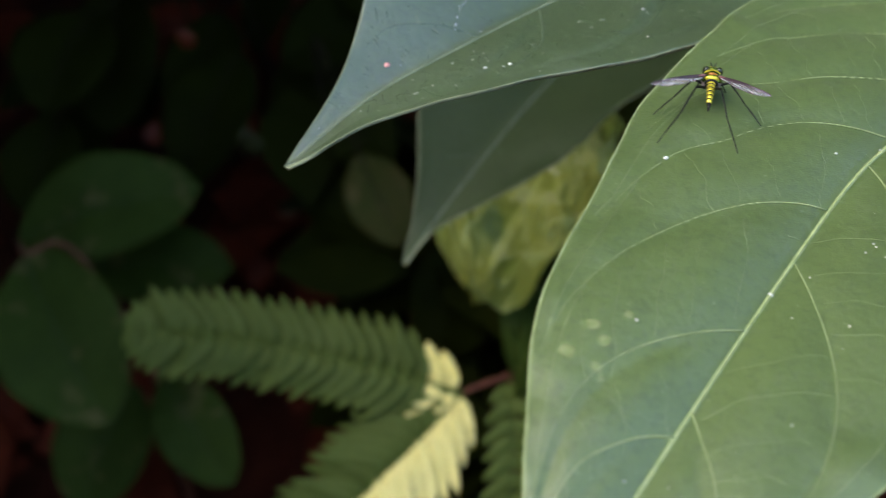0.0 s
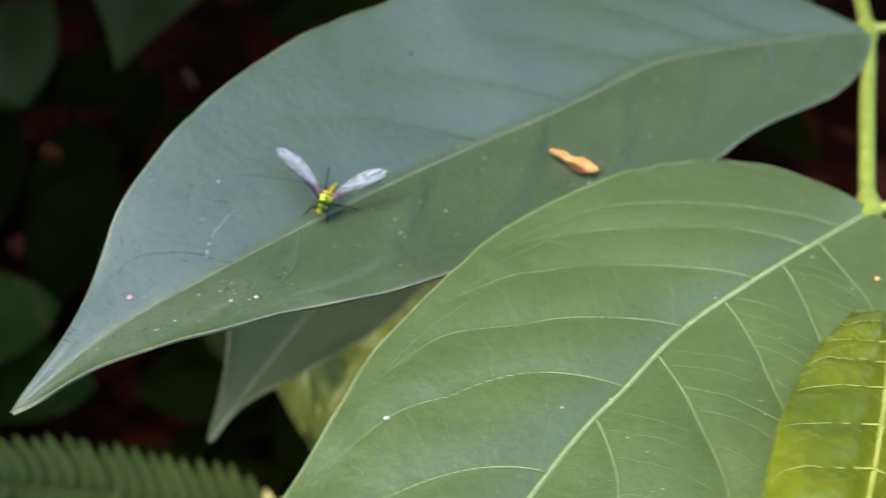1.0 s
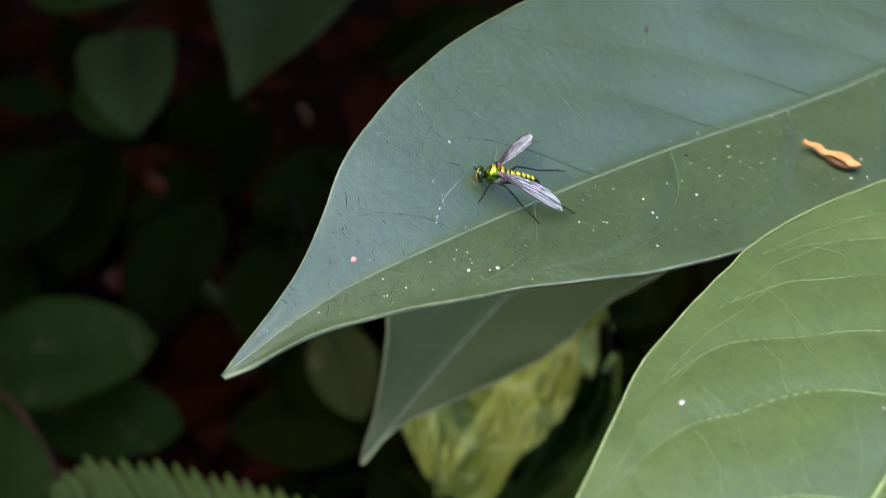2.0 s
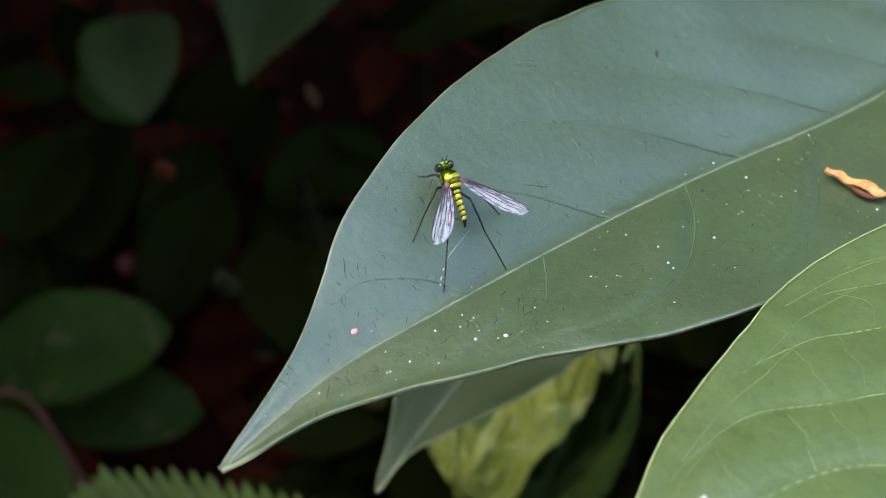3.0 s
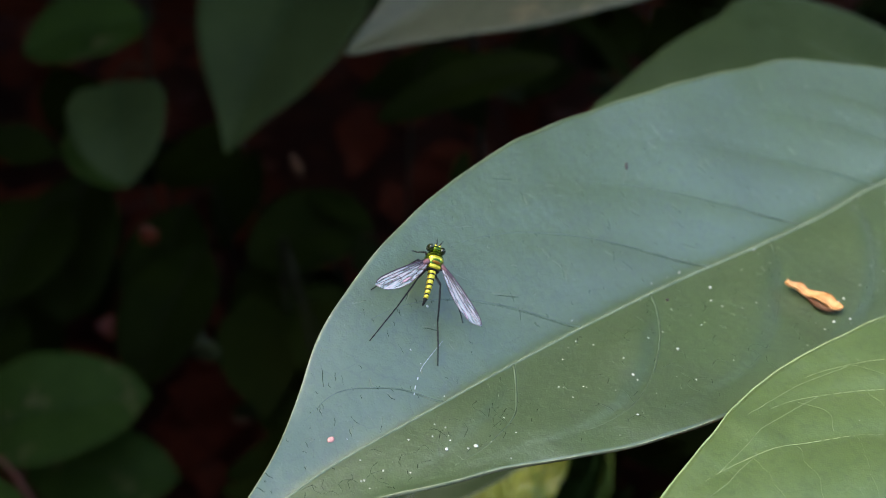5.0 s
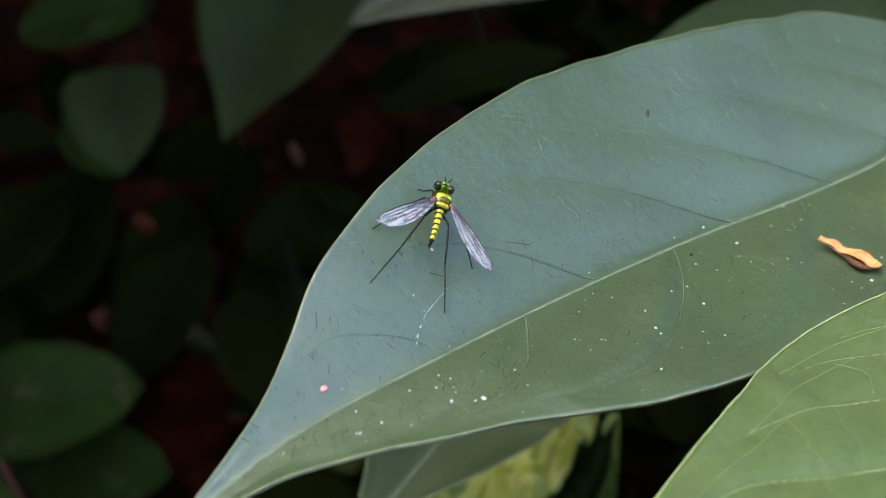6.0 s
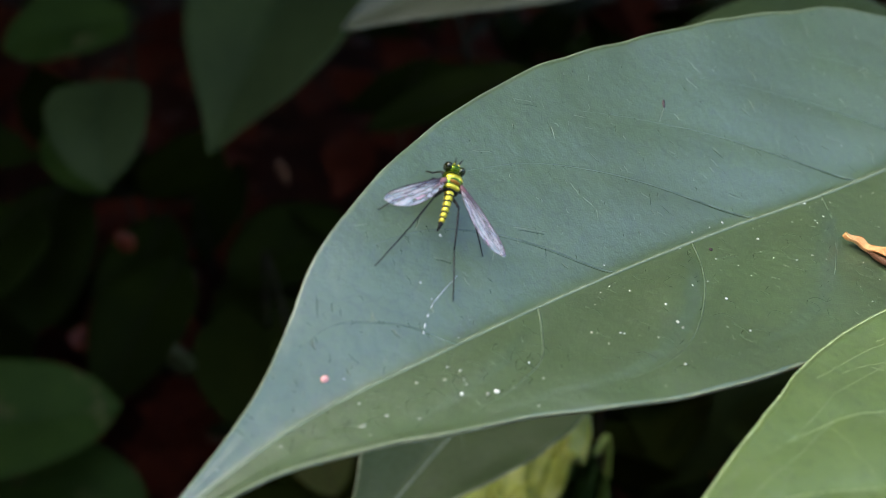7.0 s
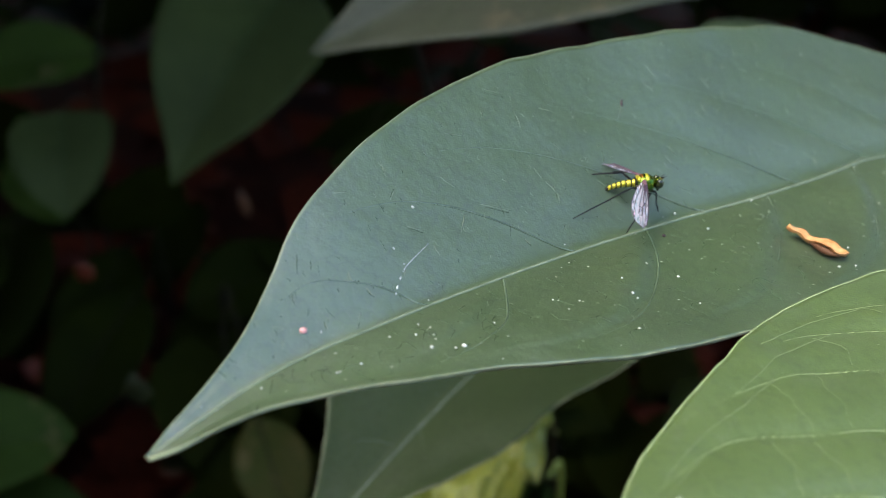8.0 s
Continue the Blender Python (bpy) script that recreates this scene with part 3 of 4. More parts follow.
    m = n.to_track_quat("Z", "Y").to_matrix().to_4x4()
    bmesh.ops.create_icosphere(bm, subdivisions=1, radius=1.0, matrix=Matrix.Translation(shape.point(u, s) + n * rz * 0.55 * MM) @ m @ Matrix.Rotation(turn, 4, "Z") @ Matrix.Diagonal((rx * MM, ry * MM, rz * MM, 1)))


def build_specks():
    rnd = random.Random(5)
    for shape, n, lab in ((MAIN, 100, "scattered white dust specks on the dark leaf"), (SECOND, 70, "scattered white dust specks on the fresh leaf")):
        bm = bmesh.new()
        for i in range(n):
            u = rnd.uniform(0.03, 0.95)
            s = rnd.uniform(-0.95, 0.9) if rnd.random() < 0.5 else rnd.uniform(-0.8, 0.1)
            r = rnd.choice((0.055, 0.07, 0.08, 0.095, 0.13)) * rnd.uniform(0.7, 1.2)
            surface_blob(bm, shape, u, s, r * rnd.uniform(0.8, 1.6), r, r * 0.7, rnd.uniform(0, 3))
        if shape is MAIN:
            for i in range(52):
                u, s = rnd.uniform(0.10, 0.66), -rnd.uniform(0.02, 0.8) ** 1.3
                r = rnd.choice((0.065, 0.08, 0.10, 0.13)) * rnd.uniform(0.7, 1.15)
                surface_blob(bm, shape, u, s, r * rnd.uniform(0.9, 1.5), r, r * 0.7, rnd.uniform(0, 3))
        tagged(part("dust_specks", bm, DUST), lab, "dust", kind="stuff")


build_specks()


def scratch(bm, u, s, ln, lean, r, wave=0.0):
    """A short line on the dark leaf's skin, ln mm long across the blade."""
    wd = MAIN.w[0 if s > 0 else 1](u)
    pts = []
    for j in range(6):
        x = j / 5 - 0.5
        pts.append(MAIN.point(u + ln * x * lean / 160 + 0.0003 * math.sin(x * 7 + wave), max(-0.97, min(0.97, s + ln * x / wd)), 0.0))
    tube(bm, pts, [r * MM * (0.35 + 0.65 * math.sin(math.pi * (j + 0.5) / 6)) for j in range(6)], 5)


def build_marks():
    """Short raised scars on the dark leaf's skin, and the ticks that hang from its side veins."""
    rnd = random.Random(9)
    pale, dark = bmesh.new(), bmesh.new()
    for i in range(330):
        u, s = rnd.uniform(0.05, 0.75), rnd.uniform(0.06, 0.96) if rnd.random() < 0.62 else rnd.uniform(-0.9, -0.05)
        ln, lean = rnd.uniform(0.15, 0.7) * (2.2 if i % 6 == 0 else 1.0), rnd.uniform(-0.6, 0.9)
        r = rnd.uniform(0.02, 0.038)
        if i % 2:
            scratch(pale, u, s, ln, lean, r, i)
        if i % 2 == 0 or i % 3 == 0:
            scratch(dark, u - 0.0006, s, ln * 0.9, lean, r, i)
    # longer raised wrinkles across the upper half, highlights drawn pale, shade dark
    for i in range(95):
        u, s = rnd.uniform(0.08, 0.72), rnd.uniform(0.12, 0.9)
        ln, lean, r = rnd.uniform(0.5, 2.2), rnd.choice((rnd.uniform(-0.9, 0.5), rnd.uniform(-2.5, 2.0))), rnd.uniform(0.028, 0.05)
        if i % 3 == 0:
            scratch(dark, u, s, ln * 0.7, lean, r * 0.8, i)
        scratch(pale, u + 0.0007, s + 0.3 * ln * rnd.uniform(-1, 1) / 20, ln * rnd.uniform(0.4, 0.9), lean, r, i)
    for k in (0, 1):
        run, most, power = MAIN.reach[k]
        for u0 in MAIN.veins[k][2:6]:
            for i in range(9):
                x = rnd.uniform(0.03, 0.62)
                q = most * (1 - (1 - x) ** power)
                u = u0 - run * min(1.0, u0 / 0.42) * x
                ln = rnd.uniform(0.15, 0.55)
                wd = MAIN.w[k](u)
                if k == 0:
                    scratch(dark, u + 0.001, q - 0.5 * ln / wd, ln, rnd.uniform(-0.3, 0.3), rnd.uniform(0.022, 0.036), i)
                else:
                    scratch(dark, u - rnd.uniform(0.002, 0.012), -q + 0.3 * ln / wd, ln, rnd.uniform(1.0, 3.0), rnd.uniform(0.022, 0.036), i)
    # a cracked net of fine dark lines on the lower half
    for i in range(70):
        u, s = rnd.uniform(0.08, 0.50), -rnd.uniform(0.08, 0.85)
        a = rnd.uniform(0.5, 2.2)
        for j in range(rnd.choice((2, 3, 4))):
            wd = MAIN.w[1](u)
            ln = rnd.uniform(0.5, 1.3)
            du, ds = ln * math.cos(a) / 160, ln * math.sin(a) / wd
            if not (-0.92 < s + ds < -0.03):
                break
            pts = [MAIN.point(u + du * x / 4, s + ds * x / 4, 0.0) for x in range(5)]
            r = rnd.uniform(0.018, 0.030) * MM
            tube(dark, pts, [r * 0.7, r, r, r, r * 0.6], 5)
            u, s, a = u + du, s + ds, a + rnd.choice((-1.0, -0.6, 0.7, 1.1))
    tagged(part("leaf_scars", pale, VEIN_PALE), "fine pale scratches and wrinkle highlights on the dark leaf's skin", "leaf scars", kind="stuff")
    tagged(part("leaf_scars", dark, CRACK_AND_SHADE), "fine dark cracks and wrinkle shade on the dark leaf's skin", "leaf scars", kind="stuff")


build_marks()


def at_mm(shape, p):
    """u and s of the blade point nearest to a place given in mm."""
    p = Vector(p) * MM
    best = min(((shape.point(u / 200, s / 40) - p).length, u / 200, s / 40) for u in range(2, 198) for s in range(-38, 39, 2))
    return best[1], best[2]


def crumb(name, shape, where, size, mat, label, category, turn=0.0):
    bm = bmesh.new()
    u, s = at_mm(shape, where)
    n = shape.normal(u, s)
    bmesh.ops.create_icosphere(bm, subdivisions=2, radius=1.0)
    for v in bm.verts:
        v.co *= 1 + 0.25 * noise.noise(v.co * 1.7 + Vector((u * 50, 0, 0)))
    m = Matrix.Translation(shape.point(u, s) + n * size[2] * 0.6 * MM) @ n.to_track_quat("Z", "Y").to_matrix().to_4x4() @ Matrix.Rotation(turn, 4, "Z") @ Matrix.Diagonal((size[0] * MM, size[1] * MM, size[2] * MM, 1))
    bmesh.ops.transform(bm, verts=bm.verts, matrix=m)
    return tagged(part(name, bm, mat), label, category)


crumb("crumb", MAIN, (-2.9, 83.4, 244.8), (0.34, 0.28, 0.12), PINK, "tiny pink crumb on the dark leaf", "crumb")
crumb("crumb", MAIN, (9.5, 82.8, 242.6), (0.22, 0.17, 0.14), DUST, "tiny whitish crumb on the dark leaf", "crumb")
crumb("crumb", MAIN, (6.7, 82.6, 242.7), (0.16, 0.14, 0.12), DUST, "tiny whitish crumb on the dark leaf", "crumb")
crumb("crumb", MAIN, (28.2, 122.5, 246.3), (0.55, 0.16, 0.12), SPECK_DARK, "tiny dark crumb on the dark leaf", "crumb", 0.9)
crumb("crumb", MAIN, (31.0, 107.4, 239.7), (0.2, 0.18, 0.15), SPECK_DARK, "tiny dark crumb beside the midrib", "crumb")
crumb("crumb", SECOND, (22.9, 61.8, 246.5), (0.26, 0.20, 0.14), DUST, "tiny whitish crumb on the fresh leaf", "crumb")
crumb("crumb", SECOND, (28.6, 46.3, 241.7), (0.2, 0.28, 0.14), DUST, "tiny white crumb on the fresh leaf", "crumb")
crumb("crumb", SECOND, (78.9, 86.9, 234.0), (0.35, 0.3, 0.25), DRY, "tiny orange crumb near the stem", "crumb")


def build_thread():
    """A broken white thread stuck to the dark leaf."""
    way = spline([(0.165, 2.2, 0), (0.170, 3.0, 0), (0.1775, 3.9, 0), (0.1825, 4.3, 0), (0.2025, 5.4, 0)])
    th = thing("thread", MAIN.point(0.165, MAIN.edge_s(0.165, 2.2)), "short broken white thread stuck on the dark leaf", "thread")
    for a, b, r in ((0.0, 0.05, 0.07), (0.13, 0.22, 0.075), (0.34, 0.39, 0.07), (0.50, 1.0, 0.035)):
        bm = bmesh.new()
        n = 8
        pts = []
        for i in range(n + 1):
            p = way(a + (b - a) * i / n)
            pts.append(MAIN.point(p.x, MAIN.edge_s(p.x, p.y), 0.10 * MM))
        tube(bm, pts, [r * MM * (0.6 + 0.4 * math.sin(math.pi * i / n)) for i in range(n + 1)], 6)
        part("fibre", bm, THREAD, th)


build_thread()


def build_water_marks():
    """Pale dried drops on the fresh leaf."""
    for u, w_, r in ((0.2875, 9.4, 0.75), (0.265, 9.8, 0.85), (0.2825, 7.9, 0.7), (0.266, 7.2, 0.6), (0.305, 7.6, 0.5), (0.262, 6.5, 0.35)):
        bm = bmesh.new()
        n = 18
        ring = []
        for i in range(n):
            t = 2 * math.pi * i / n
            rr = r * (0.8 + 0.35 * noise.noise((math.cos(t) * 1.5, math.sin(t) * 1.5, u * 99)))
            du, dw = rr * math.cos(t) / 150.0, rr * math.sin(t)
            ring.append(bm.verts.new(SECOND.point(u + du, SECOND.edge_s(u + du, w_ + dw), 0.03 * MM)))
        mid_v = bm.verts.new(SECOND.point(u, SECOND.edge_s(u, w_), 0.06 * MM))
        for i in range(n):
            bm.faces.new((ring[i], ring[(i + 1) % n], mid_v))
        tagged(part("water_mark", bm, WATER_MARK), "pale dried water mark on the fresh leaf", "water mark", "water marks")


build_water_marks()


def build_chip():
    """A curled scrap of dry leaf lying on the blade."""
    a, b = at_mm(MAIN, (44.6, 110.8, 238.9)), at_mm(MAIN, (50.1, 107.0, 238.3))
    bm = bmesh.new()
    n, m = 22, 8
    wid = smooth_profile([(0, 0.12), (0.07, 0.45), (0.18, 0.85), (0.32, 0.95), (0.48, 0.85), (0.66, 1.30), (0.85, 1.25), (0.95, 0.8), (1, 0.25)])
    rows = []
    pa, pb = MAIN.point(*a), MAIN.point(*b)
    along = (pb - pa).normalized()
    nor = MAIN.normal(*a)
    across = nor.cross(along).normalized()
    for i in range(n + 1):
        q = i / n
        c = pa.lerp(pb, q) + across * (0.7 * math.sin(q * 5.0) - 0.25) * MM * 0.5
        row = []
        for j in range(-m, m + 1):
            v = j / m
            lift = 0.30 + 0.50 * v * v + 0.40 * math.sin(q * 6.5 + 0.4) ** 2 + 0.2 * noise.noise((q * 7, v * 2, 4)) + 0.9 * max(0, 0.12 - q) * 6
            row.append(bm.verts.new(c + across * v * wid(q) * MM + nor * lift * MM))
        rows.append(row)
    for r0, r1 in zip(rows, rows[1:]):
        for j in range(2 * m):
            bm.faces.new((r0[j], r0[j + 1], r1[j + 1], r1[j]))
    ob = tagged(part("leaf_scrap", bm, DRY), "curled orange-brown scrap of dry leaf on the dark leaf", "leaf scrap")
    sol = ob.modifiers.new("thickness", "SOLIDIFY")
    sol.thickness, sol.offset = 0.12 * MM, 0
    bm = bmesh.new()
    qs = [0.44 + 0.5 * i / 14 for i in range(15)]
    tube(bm, [pa.lerp(pb, q) + across * (0.7 * math.sin(q * 5.0) - 0.25) * MM * 0.5 - across * wid(q) * 0.86 * MM + nor * 0.42 * MM for q in qs], [0.34 * MM * math.sin(math.pi * (i + 0.6) / 15.2) for i in range(15)], 8)
    part("underside_shade", bm, DRY_DIM, ob, "dark brown strip for the shadowed underside")


build_chip()


# ---- plants behind ----
def simple_leaf(base, tip, width, parent, skin, rib, label, seed, facing=0.55, fold=12, veins=True, ripple=1.2, droop=0.10, nu=36, nv=8, shape_="oval"):
    """A leaf of a plant behind, its face between upward and the open side."""
    b, t = Vector(base), Vector(tip)
    d = (t - b).normalized()
    face = (Vector((0, -0.82, 0.57)) * facing + Vector((0, 0, 1)) * (1 - facing)).normalized()
    side = face.cross(d)
    if side.length < 0.2:
        side = Vector((1, 0, 0))
    side.normalize()
    up = d.cross(side).normalized()
    if up.dot(face) < 0:
        up = -up
    m = b.lerp(t, 0.5) + up * droop * (t - b).length
    hw = width / 2
    forms = {"oval": [(0, 0.4), (0.06, 0.38 * hw), (0.2, 0.75 * hw), (0.42, hw), (0.65, 0.95 * hw), (0.85, 0.62 * hw), (0.96, 0.25 * hw), (1, 0.5)],
             "pointed": [(0, 0.3), (0.1, 0.22 * hw), (0.25, 0.6 * hw), (0.5, 0.97 * hw), (0.68, hw), (0.85, 0.72 * hw), (0.96, 0.3 * hw), (1, 0.5)],
             "heart": [(0, 0.3), (0.1, 0.4 * hw), (0.3, 0.8 * hw), (0.6, hw), (0.8, 0.95 * hw), (0.94, 0.6 * hw), (1, 0.5)]}
    pr = forms[shape_]
    vs = [-0.1] + [0.14 + 0.13 * i for i in range(7)] + [1.3]
    sh = LeafShape(mid=[tuple(t), tuple(m), tuple(b)], left=pr, right=pr, tilt=(fold, fold), veins=(vs, vs), quilt=0.5, ripple=ripple, seed=seed, side=tuple(side))
    sh.up = up
    return build_leaf(sh, parent, skin, rib, rib, label, thick=0.3, nu=nu, nv=nv, rib_r=(0.15, 0.5), vein_r=0.14, veins=veins)


def plant_stem(parent, name, pts, r0, r1, mat, label=""):
    f = spline([Vector(p) * MM for p in pts])
    bm = bmesh.new()
    n = 24
    tube(bm, [f(i / n) for i in range(n + 1)], [(r0 + (r1 - r0) * i / n) * MM for i in range(n + 1)], 8)
    return part(name, bm, mat, parent, label)


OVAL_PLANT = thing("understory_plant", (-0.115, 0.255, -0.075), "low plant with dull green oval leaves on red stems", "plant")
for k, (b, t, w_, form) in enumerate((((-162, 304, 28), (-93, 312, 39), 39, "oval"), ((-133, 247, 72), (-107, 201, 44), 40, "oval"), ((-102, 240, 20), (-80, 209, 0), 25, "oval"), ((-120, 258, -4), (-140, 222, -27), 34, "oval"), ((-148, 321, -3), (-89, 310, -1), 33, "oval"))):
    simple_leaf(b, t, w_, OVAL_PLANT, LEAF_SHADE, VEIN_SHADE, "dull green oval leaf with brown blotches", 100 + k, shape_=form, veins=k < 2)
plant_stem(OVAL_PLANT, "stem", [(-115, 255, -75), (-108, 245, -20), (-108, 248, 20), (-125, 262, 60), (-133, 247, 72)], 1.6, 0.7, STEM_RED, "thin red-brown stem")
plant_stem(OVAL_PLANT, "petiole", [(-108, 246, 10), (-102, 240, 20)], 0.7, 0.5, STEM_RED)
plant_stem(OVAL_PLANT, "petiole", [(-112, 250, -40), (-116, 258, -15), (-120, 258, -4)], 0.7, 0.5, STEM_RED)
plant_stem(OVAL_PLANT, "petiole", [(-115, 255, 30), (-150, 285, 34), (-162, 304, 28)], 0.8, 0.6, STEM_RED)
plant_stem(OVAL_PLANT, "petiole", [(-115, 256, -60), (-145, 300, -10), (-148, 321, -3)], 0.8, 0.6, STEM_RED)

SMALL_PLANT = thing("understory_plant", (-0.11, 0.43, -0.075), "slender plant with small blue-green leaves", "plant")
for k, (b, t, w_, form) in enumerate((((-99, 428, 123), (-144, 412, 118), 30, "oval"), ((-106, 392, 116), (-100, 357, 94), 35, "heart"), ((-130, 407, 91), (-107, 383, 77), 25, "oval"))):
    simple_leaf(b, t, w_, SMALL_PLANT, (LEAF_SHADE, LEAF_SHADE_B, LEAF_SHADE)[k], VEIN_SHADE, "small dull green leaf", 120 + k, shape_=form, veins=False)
plant_stem(SMALL_PLANT, "stem", [(-110, 430, -75), (-104, 425, 40), (-100, 415, 110), (-96, 425, 150)], 1.6, 0.8, STEM_DARK, "thin dark stem")
plant_stem(SMALL_PLANT, "petiole", [(-100, 415, 108), (-104, 402, 117), (-106, 392, 116)], 0.7, 0.5, STEM_DARK)
plant_stem(SMALL_PLANT, "petiole", [(-98, 420, 130), (-98, 426, 127), (-99, 428, 123)], 0.7, 0.5, STEM_DARK)
plant_stem(SMALL_PLANT, "petiole", [(-103, 420, 70), (-118, 415, 88), (-130, 407, 91)], 0.7, 0.5, STEM_DARK)

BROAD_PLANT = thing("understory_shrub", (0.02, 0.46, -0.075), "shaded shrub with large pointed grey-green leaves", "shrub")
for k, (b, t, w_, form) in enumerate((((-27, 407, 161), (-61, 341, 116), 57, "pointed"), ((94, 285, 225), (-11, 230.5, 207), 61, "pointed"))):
    simple_leaf(b, t, w_, BROAD_PLANT, (LEAF_SHADE_B, LEAF_GREY_LIT)[k], VEIN_SHADE, "large grey-green pointed leaf in the shade", 140 + k, shape_=form, fold=16)
plant_stem(BROAD_PLANT, "stem", [(20, 460, -75), (25, 450, 80), (10, 430, 165), (60, 420, 230)], 2.4, 1.2, STEM_DARK, "dark thin stem")
plant_stem(BROAD_PLANT, "petiole", [(10, 430, 165), (-10, 420, 170), (-27, 407, 161)], 0.9, 0.6, STEM_DARK)
plant_stem(BROAD_PLANT, "petiole", [(60, 420, 230), (92, 346, 238), (94, 285, 225)], 0.9, 0.6, STEM_DARK)

DARK_PLANT = thing("understory_shrub", (-0.07, 0.44, -0.075), "very dark leafy low shrub in deep shade", "shrub")
DK = (((-137, 428, 56), (-141, 375, 19), 41), ((-96, 419, 45), (-108, 371, 14), 34), ((-24, 364, 37), (-54, 342, 25), 32), ((-42, 345, 51), (-28, 317, 32), 26), ((-161, 381, 27), (-175, 348, -1), 35), ((-25, 414, 38), (-69, 389, 37), 36),
      ((-143, 402, 60), (-158, 358, 44), 42), ((-87, 397, 39), (-108, 344, 13), 36), ((-31, 281, 73), (-20, 256, 55), 21), ((54, 415, 106), (-15, 386, 100), 19))
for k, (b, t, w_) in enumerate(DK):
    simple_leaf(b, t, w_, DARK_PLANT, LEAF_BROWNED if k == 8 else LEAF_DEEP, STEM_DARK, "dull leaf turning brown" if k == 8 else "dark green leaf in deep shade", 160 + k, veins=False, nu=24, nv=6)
    b_ = Vector(b)
    plant_stem(DARK_PLANT, "petiole", [(b_.x * 0.5 - 35, b_.y * 0.6 + 176, min(b_.z - 30, 10)), tuple(b_.lerp(Vector((-70, 440, b_.z)), 0.4)), tuple(b_)], 0.9, 0.5, STEM_DARK)
plant_stem(DARK_PLANT, "stem", [(-70, 440, -75), (-66, 436, -20), (-70, 440, 30)], 1.8, 1.0, STEM_DARK, "dark thin stem")


# ---- feathery compound leaf ----
def leaflet_mesh(bm, base, direction, up, length, width):
    side = direction.cross(up).normalized()
    n = 7
    prof = [0.3, 0.9, 1.0, 0.95, 0.84, 0.66, 0.4, 0.04]
    rows = []
    for i in range(n + 1):
        q = i / n
        c = base + direction * (length * q) - up * (0.10 * length * q * q)
        hw = width * 0.5 * prof[i]
        rows.append([bm.verts.new(c - side * hw + up * hw * 0.25), bm.verts.new(c), bm.verts.new(c + side * hw + up * hw * 0.25)])
    for r0, r1 in zip(rows, rows[1:]):
        bm.faces.new((r0[0], r0[1], r1[1], r1[0]))
        bm.faces.new((r0[1], r0[2], r1[2], r1[1]))


def pinna(parent, pts, n, length, width, up, pale, label):
    """One feather of a compound leaf: a thin axis with two rows of leaflets. pale: which leaflets take the sun-fleck
    colour.
    """
    f = spline([Vector(p) * MM for p in pts])
    bm = bmesh.new()
    tube(bm, [f(i / 20) for i in range(21)], [(0.55 - 0.35 * i / 20) * MM for i in range(21)], 6)
    axis = part("pinna", bm, LEAFLET, parent, label)
    up = Vector(up).normalized()
    rnd = random.Random(int(length * 100))
    for i in range(n):
        q = 0.03 + 0.96 * i / (n - 1)
        p = f(q)
        d = (f(min(q + 0.02, 1)) - f(max(q - 0.02, 0))).normalized()
        size = (0.55 + 0.45 * min(1, q * 6)) * (1 - 0.65 * max(0, (q - 0.80) / 0.20) ** 1.8)
        for sg in (1, -1):
            sd = d.cross(up).normalized() * sg
            direction = (sd * 0.86 + d * (0.52 + 0.3 * q) + up * rnd.uniform(-0.12, 0.10)).normalized()
            b = bmesh.new()
            leaflet_mesh(b, p + up * 0.3 * MM, direction, (up + d * 0.32).normalized(), length * size * MM * rnd.uniform(0.93, 1.05), width * MM)
            leaf = part("leaflet", b, LEAFLET_SUNLIT if pale(q, sg) else LEAFLET, axis)
            sol = leaf.modifiers.new("thickness", "SOLIDIFY")
            sol.thickness, sol.offset = 0.15 * MM, 0


FERN = thing("feathery_plant", (0.03, 0.19, -0.075), "small plant with feathery compound leaves, partly coloured as sunlit", "plant")
UPF = (0.05, -0.62, 0.78)
pinna(FERN, [(-1.8, 161.4, 95.1), (-25, 166, 103), (-52, 171, 109), (-77.4, 174, 112)], 22, 14.8, 5.0, UPF, lambda q, sg: q < 0.10, "long green feather of small leaflets")
pinna(FERN, [(-1.8, 161.4, 95.1), (-13.5, 151.5, 90), (-26, 143, 84), (-48, 128, 74)], 18, 19.5, 5.0, UPF, lambda q, sg: sg < 0, "feather with one side coloured as a sun fleck")
pinna(FERN, [(9.5, 166, 92), (9.8, 156, 88), (8, 140, 78), (2, 120, 66)], 13, 10.0, 4.2, UPF, lambda q, sg: False, "short green feather of small leaflets")
plant_stem(FERN, "stem", [(30, 190, -75), (26, 185, 20), (15, 171, 86), (-1.8, 161.4, 95.1)], 1.3, 0.6, STEM_RED, "thin red-brown stem")
plant_stem(FERN, "petiole", [(15, 171, 86), (11, 168, 91), (9.5, 166, 92)], 0.5, 0.4, STEM_RED)


# ---- crumpled yellow-green leaves ----
CRUMPLED = thing("crumpled_plant", (0.05, 0.235, -0.075), "plant with crumpled yellow-green leaves", "plant")
CR = LeafShape(mid=[(3, 172, 112), (13, 190, 119), (25, 206, 124), (36, 222, 124)], left=[(0, 2), (0.12, 14), (0.35, 23), (0.6, 23), (0.85, 13), (1, 1)], right=[(0, 2), (0.12, 12), (0.35, 18), (0.6, 18), (0.85, 11), (1, 1)],
               tilt=(18, 14), veins=([-0.05, 0.1, 0.24, 0.38, 0.52, 0.66, 0.8, 1.2], [-0.05, 0.1, 0.24, 0.38, 0.52, 0.66, 0.8, 1.2]), quilt=2.0, ripple=4.0, seed=61, crumple=11.0)
